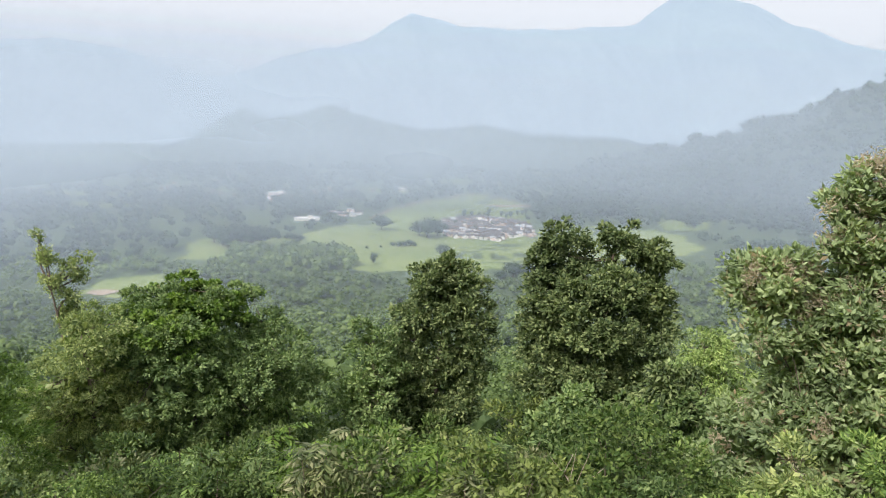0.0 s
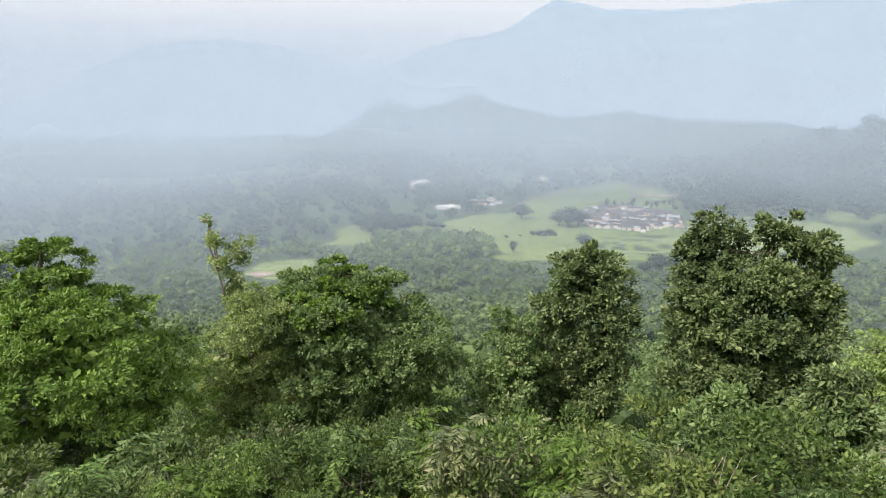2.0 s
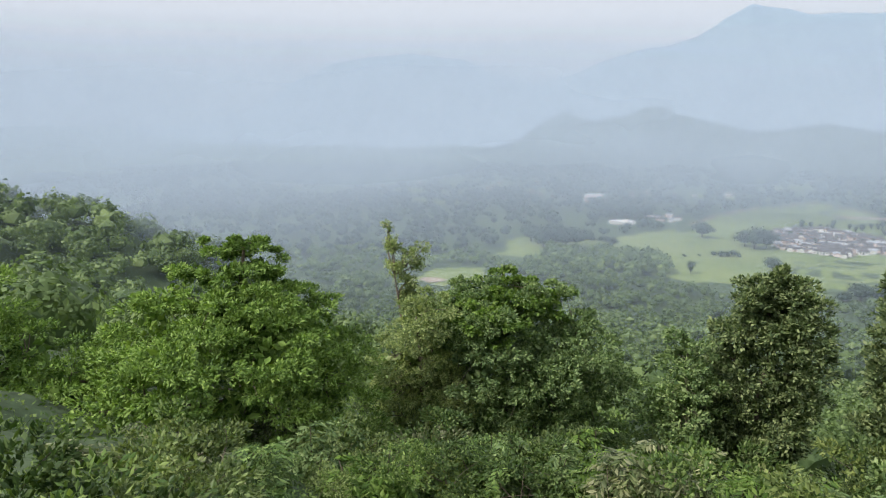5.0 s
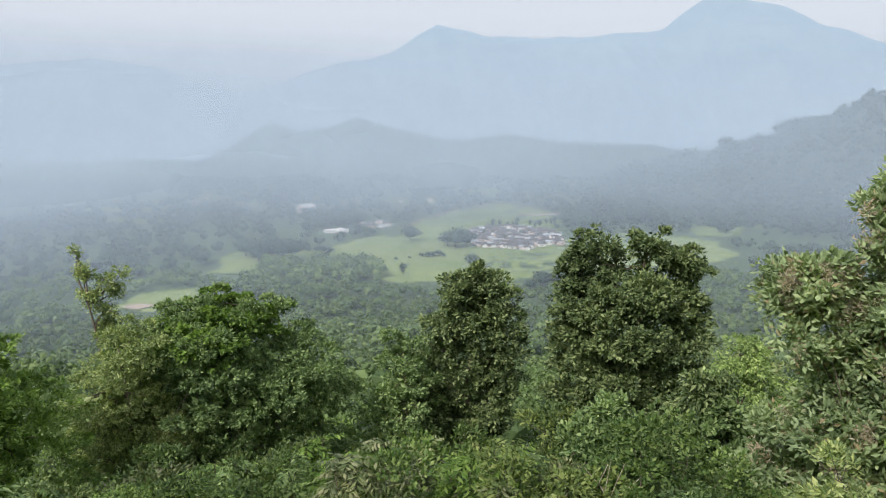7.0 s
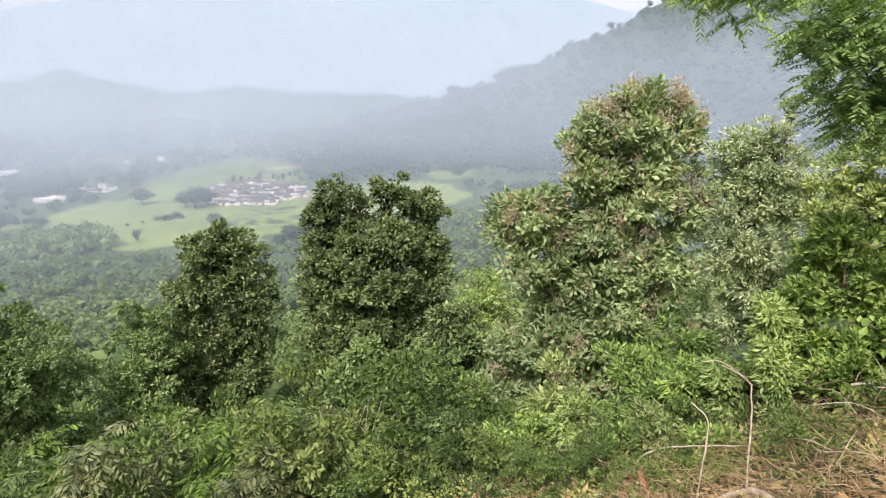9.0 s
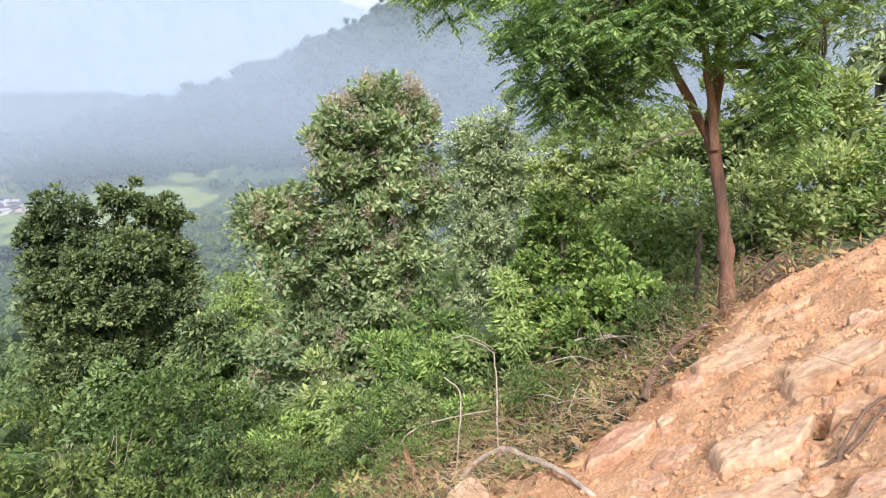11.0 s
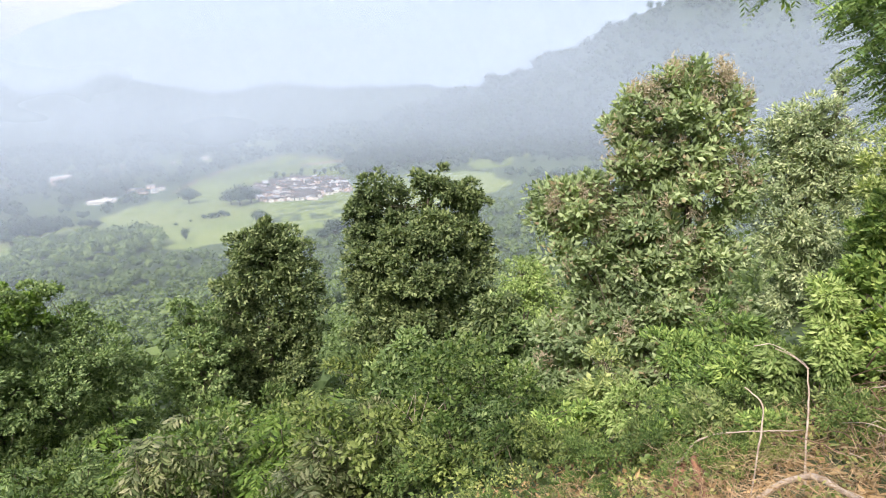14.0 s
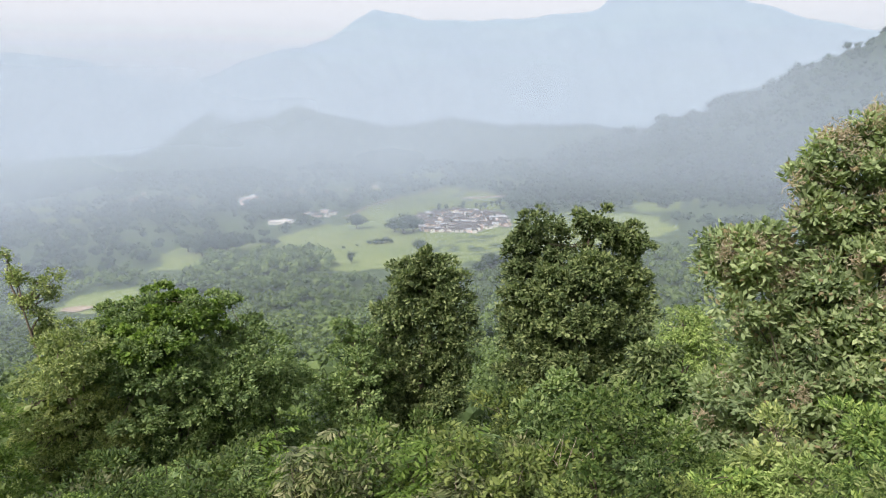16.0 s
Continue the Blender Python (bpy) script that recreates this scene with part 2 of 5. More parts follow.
def vnoise(x, y, seed=0):
    i, j = np.floor(x), np.floor(y)
    u, v = x - i, y - j
    u, v = u * u * (3 - 2 * u), v * v * (3 - 2 * v)
    a, b = hash2(i, j, seed), hash2(i + 1, j, seed)
    c, d = hash2(i, j + 1, seed), hash2(i + 1, j + 1, seed)
    return (a + (b - a) * u) * (1 - v) + (c + (d - c) * u) * v


def fbm(x, y, seed=0, octaves=4):
    total, amp = 0, 1.0
    for k in range(octaves):
        total = total + amp * (vnoise(x * 2 ** k, y * 2 ** k, seed + k) - 0.5)
        amp *= 0.5
    return total


def unit(v):
    return v / np.maximum(np.linalg.norm(v, axis=-1, keepdims=True), 1e-9)


def tube_np(points, radii, sides=6):
    """Vertices and quads of a tapered tube along points."""
    points = np.asarray(points, float)
    way = unit(np.gradient(points, axis=0))
    side = unit(np.cross(way, np.array((0.31, 0.17, 0.93))) + 1e-6)
    up = np.cross(way, side)
    a = np.linspace(0, 2 * np.pi, sides, endpoint=False)
    ring = np.cos(a)[None, :, None] * side[:, None] + np.sin(a)[None, :, None] * up[:, None]
    verts = (points[:, None] + ring * np.asarray(radii, float)[:, None, None]).reshape(-1, 3)
    faces = []
    for i in range(len(points) - 1):
        for j in range(sides):
            k = (j + 1) % sides
            faces.append((i * sides + j, i * sides + k, (i + 1) * sides + k, (i + 1) * sides + j))
    return verts, np.array(faces)


def joined(pieces):
    verts, faces, n = [], [], 0
    for v, f in pieces:
        verts.append(v)
        faces.append(f + n)
        n += len(v)
    return np.concatenate(verts), np.concatenate(faces)


def leaf_np(place, way, face, length, width, droop=0.25):
    """Leaves as folded blades: place, way (to the tip), face (upper side), sizes; five points and four triangles each."""
    way = unit(way)
    side = unit(np.cross(way, face))
    face = np.cross(side, way)
    length, width = np.asarray(length)[:, None], np.asarray(width)[:, None]
    mid = place + way * length * 0.45
    tip = place + way * length - np.array((0, 0, 1.0)) * length * droop
    left = mid - side * width * 0.5 + face * width * 0.22
    right = mid + side * width * 0.5 + face * width * 0.22
    n = len(place)
    verts = np.stack([place, left, tip, right, mid], 1).reshape(-1, 3)
    base = np.arange(n)[:, None, None] * 5
    faces = (np.array([(0, 4, 1), (1, 4, 2), (2, 4, 3), (3, 4, 0)])[None] + base).reshape(-1, 3)
    return verts, faces


def blade_np(place, way, face, length, width):
    """Plain leaf sprays for trees further off: one bent diamond of two triangles each."""
    way = unit(way)
    side = unit(np.cross(way, face))
    face = np.cross(side, way)
    length, width = np.asarray(length)[:, None], np.asarray(width)[:, None]
    mid = place + way * length * 0.5
    verts = np.stack([place, mid - side * width * 0.5 - face * width * 0.12, place + way * length, mid + side * width * 0.5 - face * width * 0.12], 1).reshape(-1, 3)
    base = np.arange(len(place))[:, None, None] * 4
    faces = (np.array([(0, 2, 1), (0, 3, 2)])[None] + base).reshape(-1, 3)
    return verts, faces


def on_ball(n):
    return unit(rng.normal(size=(n, 3)))


# ---- the lie of the land ----
FLOOR = -137.0
FALL = ((-400, 60), (-40, 9), (-9, 0.7), (-1.2, 0.62), (0, 0), (30, -15.7), (60, -29.5), (100, -44), (250, -92), (450, -136), (520, -140))


def land(x, y):
    """Height of the ground: a hillside that falls from the road into a flat valley."""
    x, y = np.asarray(x, float), np.asarray(y, float)
    r = np.hypot(x, y)
    s = y + 0.22 * np.maximum(np.abs(x) - 12, 0) + 0.0 * x
    z = -0.567 + np.interp(s, [a for a, _ in FALL], [b for _, b in FALL])
    z = z + np.where(x > 0, 0.248 * 13 * np.tanh(x / 13), -0.05 * 20 * np.tanh(x / 20))
    z = z + fbm(x / 2.2, y / 2.2, 3, 3) * np.clip((r - 6.5) / 12, 0.0, 0.5) + fbm(x / 30, y / 30, 5, 4) * np.clip((r - 25) / 60, 0, 1) * 7
    # wooded spur
    az = np.degrees(np.arctan2(x, y))
    spur = np.exp(-(((r - 205) / 52) ** 2)) * np.interp(az, (-95, -62, -50, -44, -36, -28), (29, 31, 28, 23, 8, 0))
    z = z + spur
    floor = FLOOR + fbm(x / 240, y / 240, 9, 3) * 1.5
    return np.maximum(z, floor) + 0.6 * np.exp(-np.abs(z - floor) / 4)


def polar_sheet(azimuths, radii, height):
    a, r = np.meshgrid(np.radians(azimuths), radii)
    x, y = r * np.sin(a), r * np.cos(a)
    verts = np.stack([x, y, height(x, y)], -1).reshape(-1, 3)
    n, m = len(radii), len(azimuths)
    i, j = np.meshgrid(np.arange(n - 1), np.arange(m - 1), indexing="ij")
    k = (i * m + j).ravel()
    return verts, np.stack([k, k + 1, k + m + 1, k + m], 1)


ring_az = np.concatenate([np.arange(-180, -80, 4.0), np.arange(-80, 100, 1.25), np.arange(100, 180.1, 4.0)])
ring_r = np.concatenate([[0.002], 0.3 * 1.034 ** np.arange(0, 290)])
v, f = polar_sheet(ring_az, ring_r, land)
tagged(new("ground", mesh_np("ground", v, f, M_ground, True)), "leaf-littered hillside falling into a flat valley floor", "ground", kind="structure")


def hill(name, label, azimuths, elevations, r_foot, r_top, r_back, rough, seed, step=0.35, mat=None):
    """A wooded ridge whose skyline stands at given elevations over its azimuths."""
    az = np.arange(azimuths[0], azimuths[-1] + step, step)
    radii = np.concatenate([np.linspace(r_foot, r_top, 46), np.linspace(r_top, r_back, 8)[1:]])

    def height(x, y):
        a, r = np.degrees(np.arctan2(x, y)), np.hypot(x, y)
        top = EYE + r_top * np.tan(np.radians(np.interp(a, azimuths, elevations)))
        top = top + fbm(a * 0.7, a * 0 + seed, seed, 5) * rough
        u = np.clip((r - r_foot) / (r_top - r_foot), 0, 1)
        w = np.clip((r - r_top) / (r_back - r_top), 0, 1)
        gully = fbm(a * 0.3 + 0.001 * r, r / (0.4 * r_top), seed + 11, 4) * 0.16 * np.sin(np.pi * u)
        shape = (u ** 1.35) * (1 - 0.75 * w) + gully * (1 - w)
        return FLOOR - 4 + (top - FLOOR + 4) * np.clip(shape, -0.02, 1.2)

    v, f = polar_sheet(az, radii, height)
    ob = new(name, mesh_np(name, v, f, mat or M_hill, True))
    tagged(ob, label, "hill", kind="structure")
    return height


# both far ridges glow faintly in place of hazy air before them
hill("backdrop_range", "long wooded mountain range with two peaks, its blue-grey haze painted as a glow", (-22, -19, -15.5, -13, -10.6, -6.8, -4.1, -2.6, -1.4, 0.9, 5, 9.5, 12.6, 14.6, 16.9, 17.7, 20, 21.3, 23, 25.2, 27, 29.4, 33, 38, 46),
     (0.5, 1.6, 2.3, 3.5, 4.1, 4.8, 6.4, 7.2, 7.0, 6.4, 6.1, 6.3, 6.4, 6.6, 8.3, 8.8, 8.7, 8.2, 8.0, 6.7, 6.1, 5.2, 4.2, 3.4, 3.0), 2100, 3700, 4700, 12, 21, mat=M_range_haze)
hill("backdrop_mountain", "broad rounded mountain, its pale haze painted as a glow", (-75, -60, -51, -45, -40.3, -37.7, -34.2, -31, -28.3, -24, -21.6, -19.5, -17, -12), (-2.6, -2.4, -2.2, -1.6, -0.3, 1.6, 3.2, 3.7, 3.9, 3.5, 2.4, 2.0, 1.6, -1), 2300, 4000, 4700, 10, 31, mat=M_range_haze)
hill("foothills", "low wooded foothills below the mountains", (-30, -24, -21, -19.3, -17.6, -15.8, -14.1, -11, -9.2, -6.9, -2.3, 3.2, 7.7, 14, 22), (-4.2, -3.9, -3.4, -2.6, -1.3, -0.5, -1.1, -0.8, 0.0, -0.7, -1.7, -1.2, -1.8, -2.0, -2.6), 1500, 2050, 2300, 9, 41)
right_hill = hill("hillside_right", "steep wooded hillside running up out of the valley", (9, 13, 17.6, 21.6, 24.8, 27.5, 29.8, 32.7, 35.1, 38, 45, 55, 70, 95), (-5.2, -4.0, -2.8, -1.2, -0.1, 0.9, 1.8, 3.2, 4.5, 5.8, 7.6, 9.2, 10.5, 11), 960, 1480, 1800, 22, 51)


# ---- mist and distance haze, put in as tinted see-through sheets ----
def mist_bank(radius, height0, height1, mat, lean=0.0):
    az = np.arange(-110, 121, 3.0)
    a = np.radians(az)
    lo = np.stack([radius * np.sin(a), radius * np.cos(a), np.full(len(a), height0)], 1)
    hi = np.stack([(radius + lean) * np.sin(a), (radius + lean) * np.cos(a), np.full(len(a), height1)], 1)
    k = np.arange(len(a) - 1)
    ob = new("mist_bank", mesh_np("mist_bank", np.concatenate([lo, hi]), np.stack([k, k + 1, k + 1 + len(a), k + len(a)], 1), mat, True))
    return tagged(ob, "see-through sheet tinted pale blue as haze and morning mist over the valley", "mist", "mist banks over the valley", "stuff")


mist_bank(70, -44, 60, haze_material("haze_edge", 0.05, -38, -12, (5, 40, 0.0), 0, 0.1), 110)
mist_bank(140, -88, 120, haze_material("haze_slope", 0.15, -75, -20, (0, 40, 0.0), 150), 180)
mist_bank(310, -118, 140, haze_material("haze_near", 0.24, -112, -50, (0, 60, 0.0), 300), 280)
mist_bank(590, -139, 200, haze_material("haze_fields", 0.19, -136, -70, (0, 110, 0.0), 500), 390)
mist_bank(860, -139, 300, haze_material("haze_valley", 0.40, -137, -80, (-10, 170, 0.0), 700, 0.3, (200, 560, 0.95)), 480)
mist_bank(1250, -139, 420, haze_material("haze_foot", 0.32, -137, -65, (-20, 230, 0.05), 900, 0.3, (150, 420, 0.5)), 600)
mist_bank(1950, -139, 700, haze_material("haze_far", 0.36, -137, -60, (-40, 330, 0.0), 0, 0.0, (350, 900, 0.0), (0.32, 0.40, 0.50)), 700)


# ---- fields ----
MAIN_FIELD = ((-233, 590), (-247, 676), (-227, 730), (-149, 704), (-130, 784), (-86, 850), (-61, 955), (-16, 1050), (46, 1114), (87, 1110), (133, 1022), (116, 859), (102, 781), (150, 820), (226, 850), (272, 818), (290, 757),
              (265, 679), (175, 648), (116, 620), (40, 571), (-7, 573), (-40, 573), (-84, 575), (-116, 649), (-165, 672), (-168, 623), (-196, 595))
SIDE_FIELD = ((280, 926), (330, 1040), (372, 1000), (395, 905), (326, 842), (272, 830))
LOW_FIELD = ((-258, 474), (-256, 520), (-218, 545), (-200, 504), (-229, 470))
FIELDS = (MAIN_FIELD, SIDE_FIELD, LOW_FIELD)


def within(x, y, outline):
    """True inside an outline whose edge is made uneven."""
    x = np.asarray(x, float) + 16 * fbm(x / 24, y / 24, 77, 3)
    y = np.asarray(y, float) + 16 * fbm(x / 24, y / 24, 78, 3)
    got = np.zeros(x.shape, bool)
    for (ax, ay), (bx, by) in zip(outline, outline[1:] + outline[:1]):
        got ^= ((ay > y) != (by > y)) & (x < (bx - ax) * (y - ay) / (by - ay + 1e-9) + ax)
    return got


def field_open(x, y):
    """True on the open fields of the valley."""
    return np.any([within(x, y, q) for q in FIELDS], axis=0)


def open_field(outline, label):
    px, py = np.array(outline).T
    gx, gy = np.meshgrid(np.arange(px.min() - 14, px.max() + 14, 2.6), np.arange(py.min() - 14, py.max() + 14, 3.4))
    keep = within(gx, gy, outline)
    keep = (keep[:-1, :-1] & keep[1:, 1:]).ravel()
    nr, nc = gx.shape
    i, j = np.meshgrid(np.arange(nr - 1), np.arange(nc - 1), indexing="ij")
    k = (i * nc + j).ravel()[keep]
    v = np.stack([gx, gy, land(gx, gy) + 0.35], -1).reshape(-1, 3)
    tagged(new("field", mesh_np("field", v, np.stack([k, k + 1, k + nc + 1, k + nc], 1), M_field, True)), label, "field", "fields of the valley", "structure")


open_field(MAIN_FIELD, "wide bright green rice field round the village")
open_field(SIDE_FIELD, "bright green rice field beyond a line of trees")
open_field(LOW_FIELD, "small bright green field at the foot of the hill")


def plot(name, e, mat, label, lift):
    n, rings = 72, 9
    a = np.linspace(0, 2 * np.pi, n, endpoint=False)
    c, s = math.cos(radians(e[4])), math.sin(radians(e[4]))
    pts = []
    for k in range(rings):
        q = (k + 0.02) / (rings - 1)
        w = 1 + 0.35 * fbm(np.cos(a) * 2.2 + e[0], np.sin(a) * 2.2 + e[1], 5, 4)
        u, t = e[2] * q * w * np.cos(a), e[3] * q * w * np.sin(a)
        x, y = e[0] + u * c - t * s, e[1] + u * s + t * c
        pts.append(np.stack([x, y, land(x, y) + lift], 1))
    v = np.concatenate(pts)
    f = [(k * n + j, k * n + (j + 1) % n, (k + 1) * n + (j + 1) % n, (k + 1) * n + j) for k in range(rings - 1) for j in range(n)]
    return tagged(new(name, mesh_np(name, v, np.array(f), mat, True)), label, "field", "fields of the valley", "structure")


for e in ((-330, 1100, 60, 18, 5), (-250, 1180, 70, 16, 0), (-60, 1150, 60, 20, 0), (60, 1330, 70, 40, 10), (-20, 1420, 90, 30, 0), (330, 1180, 60, 30, 0), (-420, 900, 60, 22, 0), (-520, 1000, 80, 20, 0), (230, 1500, 120, 50, 0)):
    plot("field", e, M_field, "pale green field in the hazy distance", 0.5)
plot("bare_ground", (53, 796, 50, 70, 0), M_soil, "bare trodden soil between the village houses", 0.9)
for x, y, rx, ry, turn in ((-74, 905, 60, 2.2, 76), (-36, 1010, 60, 2.6, 66), (30, 1095, 56, 3.2, 36), (96, 1085, 40, 3, -40)):
    plot("dirt_track", (x, y, rx, ry, turn), M_soil, "pale dirt track along the upper edge of the fields", 1.1)
plot("bare_ground", (118, 1010, 55, 10, 10), M_soil, "pale strip of bare soil beside the fields", 0.9)
plot("bare_ground", (-240, 482, 10, 8, 0), M_soil, "pale strip of bare soil beside the fields", 0.9)


# ---- woods further off ----
def lump20():
    bm = bmesh.new()
    bmesh.ops.create_icosphere(bm, subdivisions=1, radius=1)
    out = np.array([q.co[:] for q in bm.verts]), np.array([[q.index for q in g.verts] for g in bm.faces])
    bm.free()
    return out


def grove(places, sizes, per, blade, spread, flat=0.8):
    """Crowns of leaf sprays: for each place a lumpy crown of the given width with per sprays on it."""
    n = len(places)
    lumps = 6
    way = on_ball(n * per).reshape(n, per, 3)
    way[..., 2] = np.abs(way[..., 2]) * 1.1 - 0.25
    way = unit(way)
    lump_at = on_ball(n * lumps).reshape(n, lumps, 3) * np.array((0.55, 0.55, 0.35)) + np.array((0, 0, 0.25))
    pick = rng.integers(0, lumps, (n, per))
    centre = np.take_along_axis(lump_at, pick[..., None], 1)
    p = centre + way * (0.5 + 0.12 * rng.normal(size=(n, per, 1)))
    p[..., 2] *= flat
    p = places[:, None] + p * (sizes[:, None, None] * 0.5)
    p[..., 2] += sizes[:, None] * 0.42
    face = unit(way + 0.4 * on_ball(n * per).reshape(n, per, 3))
    go = unit(np.cross(face, on_ball(n * per).reshape(n, per, 3)))
    size = sizes[:, None] * blade * rng.uniform(0.6, 1.3, (n, per))
    shell = blade_np(p.reshape(-1, 3) - go.reshape(-1, 3) * size.reshape(-1, 1) * 0.5, go.reshape(-1, 3), face.reshape(-1, 3), size.ravel(), (size * spread).ravel())
    # inner mass of leaves, a rough many-sided lump
    ball, tri = lump20()
    lump = ball[None] * rng.uniform(0.5, 0.8, (n, len(ball), 1)) * (sizes[:, None, None] * np.array((0.46, 0.46, 0.40)))
    lump = lump + places[:, None] + np.array((0, 0, 1.0)) * (sizes * 0.46)[:, None, None]
    tri = (tri[None] + (np.arange(n) * len(ball))[:, None, None]).reshape(-1, 3)
    return joined([shell, (lump.reshape(-1, 3), tri)])


TOWN = ((-140, 905, 2), (-128, 889, 0), (-118, 910, 3), (-110, 872, 2), (-104, 888, 0), (-122, 868, 1), (-172, 832, 0), (-150, 838, 2), (-218, 1020, 0), (-305, 1030, 2), (-332, 1050, 2), (-415, 1085, 2), (-428, 1095, 0), (-58, 1165, 0), (-205, 1090, 2), (-180, 1130, 2), (-140, 1120, 0), (-400, 1120, 2), (-440, 1150, 2), (-380, 1180, 0), (-560, 1080, 2), (-600, 900, 2), (-640, 1130, 2), (-742, 955, 2), (-728, 962, 0), (-600, 1010, 2), (-585, 1016, 0), (-520, 960, 2), (-430, 1075, 0), (-350, 1062, 0), (-200, 1100, 0), (-110, 1130, 2), (-255, 1030, 0), (150, 1320, 2), (190, 1350, 2), (60, 1420, 2))


def scatter(n, r0, r1, az0, az1, keep=None):
    r = np.sqrt(rng.uniform(r0 * r0, r1 * r1, n))
    a = np.radians(rng.uniform(az0, az1, n))
    x, y = r * np.sin(a), r * np.cos(a)
    ok = ~np.any([field_open(x, y + q) for q in (-4, 10, 22, 34)], axis=0)
    ok &= np.hypot((x - 53) / 64, (y - 800) / 84) > 1
    for a, b in [q[:2] for q in TOWN] + [(-238, 1009), (-161, 827), (-69, 1151), (-320, 1040)]:
        ok &= np.hypot(x - a, (y - b + 14) * 0.6) > 19
    if keep is not None:
        ok &= keep(x, y)
    x, y = x[ok], y[ok]
    return np.stack([x, y, land(x, y)], 1)


def wood(name, label, places, sizes, per, blade, spread, mat):
    v, f = grove(places, sizes, per, blade, spread)
    return tagged(new(name, mesh_np(name, v, f, mat)), label, "woodland", kind="stuff")


p = scatter(150, 32, 70, -64, 66)
wood("upper_woodland", "green treetops on the hillside just below", p, rng.uniform(4.5, 7.0, len(p)), 640, 0.056, 0.62, M_wood)
p = np.concatenate([scatter(330, 68, 122, -64, 70), scatter(60, 75, 130, -68, -40)])
wood("slope_woodland", "dense green treetops covering the falling hillside", p, rng.uniform(5, 8.5, len(p)), 280, 0.073, 0.65, M_wood)
p = scatter(480, 125, 265, -74, -33)
wood("spur_woodland", "round treetops covering the wooded spur", p, rng.uniform(5.5, 9, len(p)), 150, 0.11, 0.7, M_wood)
p = scatter(1600, 118, 300, -66, 74)
wood("lower_woodland", "dense treetops on the lower hillside", p, rng.uniform(6, 10, len(p)), 64, 0.163, 0.7, M_wood)
p = scatter(3800, 295, 660, -62, 74)
side = np.stack([rng.uniform(-190, -75, 110), rng.uniform(560, 640, 110)], 1)
p = np.concatenate([p, np.column_stack([side, land(side[:, 0], side[:, 1])])])
wood("valley_woodland", "bluish-green treetops along the foot of the hill", p, np.where(np.arange(len(p)) < len(p) - 110, rng.uniform(7, 12, len(p)), rng.uniform(11, 17, len(p))), 34, 0.225, 0.78, M_wood)
p = scatter(6800, 640, 1600, -58, 60, lambda x, y: fbm(x / 130, y / 130, 15, 3) > -0.3)
wood("plain_woodland", "scattered groves and tree lines between the far fields", p, rng.uniform(9, 17, len(p)), 13, 0.40, 0.8, M_far)
r = rng.uniform(970, 1500, 4800)
a = np.radians(rng.uniform(10, 76, 4800))
x, y = r * np.sin(a), r * np.cos(a)
p = np.stack([x, y, right_hill(x, y) - 1.5], 1)
wood("hillside_woodland", "tree cover of the steep hillside", p, rng.uniform(11, 19, len(p)), 9, 0.42, 0.8, M_far)


# ---- village ----
def gable(w, d, h, rise, over=0.5):
    bm = bmesh.new()
    x, y = w / 2 + over, d / 2 + over
    pts = [(-x, -y, h), (x, -y, h), (x, y, h), (-x, y, h), (-x, 0, h + rise), (x, 0, h + rise)]
    low = [bm.verts.new(q) for q in pts]
    top = [bm.verts.new((q[0], q[1], q[2] + 0.18)) for q in pts]
    for q in ((0, 1, 5, 4), (2, 3, 4, 5)):
        bm.faces.new([top[i] for i in q])
        bm.faces.new([low[i] for i in reversed(q)])
    for i, j in ((0, 1), (1, 5), (5, 2), (2, 3), (3, 4), (4, 0)):
        bm.faces.new((low[i], low[j], top[j], top[i]))
    return bm


def gable_walls(w, d, h, rise):
    bm = bmesh.new()
    x, y = w / 2, d / 2
    b = [bm.verts.new(q) for q in ((-x, -y, -1.5), (x, -y, -1.5), (x, y, -1.5), (-x, y, -1.5))]
    t = [bm.verts.new(q) for q in ((-x, -y, h), (x, -y, h), (x, y, h), (-x, y, h))]
    g = [bm.verts.new((-x, 0, h + rise)), bm.verts.new((x, 0, h + rise))]
    bm.faces.new((b[0], b[1], t[1], t[0]))
    bm.faces.new((b[2], b[3], t[3], t[2]))
    bm.faces.new((b[1], b[2], t[2], g[1], t[1]))
    bm.faces.new((b[3], b[0], t[0], g[0], t[3]))
    return bm


def box(bm, x0, x1, y0, y1, z0, z1):
    m = Matrix.Translation(((x0 + x1) / 2, (y0 + y1) / 2, (z0 + z1) / 2)) @ Matrix.Diagonal((x1 - x0, y1 - y0, z1 - z0, 1))
    bmesh.ops.create_cube(bm, size=1, matrix=m)
    return bm


def slab(x0, x1, y0, y1, z0, z1):
    return box(bmesh.new(), x0, x1, y0, y1, z0, z1)


def cottage(w, d, h, rise, wall, roof, label):
    ob = thing("village_house", (0, 0, 0), label, "house", "houses of the village")
    part("wall", gable_walls(w, d, h, rise), wall, ob)
    part("roof", gable(w, d, h, rise), roof, ob)
    # no opening is cut: a dark slab paints the dim inside
    part("door", slab(-0.55, 0.55, -d / 2 - 0.06, -d / 2 + 0.02, -0.2, 2.0), M_glass, ob, "dark slab painted as the shade inside an open doorway")
    for s in (-1, 1):
        part("window", slab(s * w * 0.3 - 0.4, s * w * 0.3 + 0.4, -d / 2 - 0.05, -d / 2 + 0.02, 1.0, 1.8), M_glass, ob)
    return ob


def place_on_land(x, y, turn, lift=0.9):
    return pose(x, y, float(land(x, y)) + lift, 0, 0, turn)


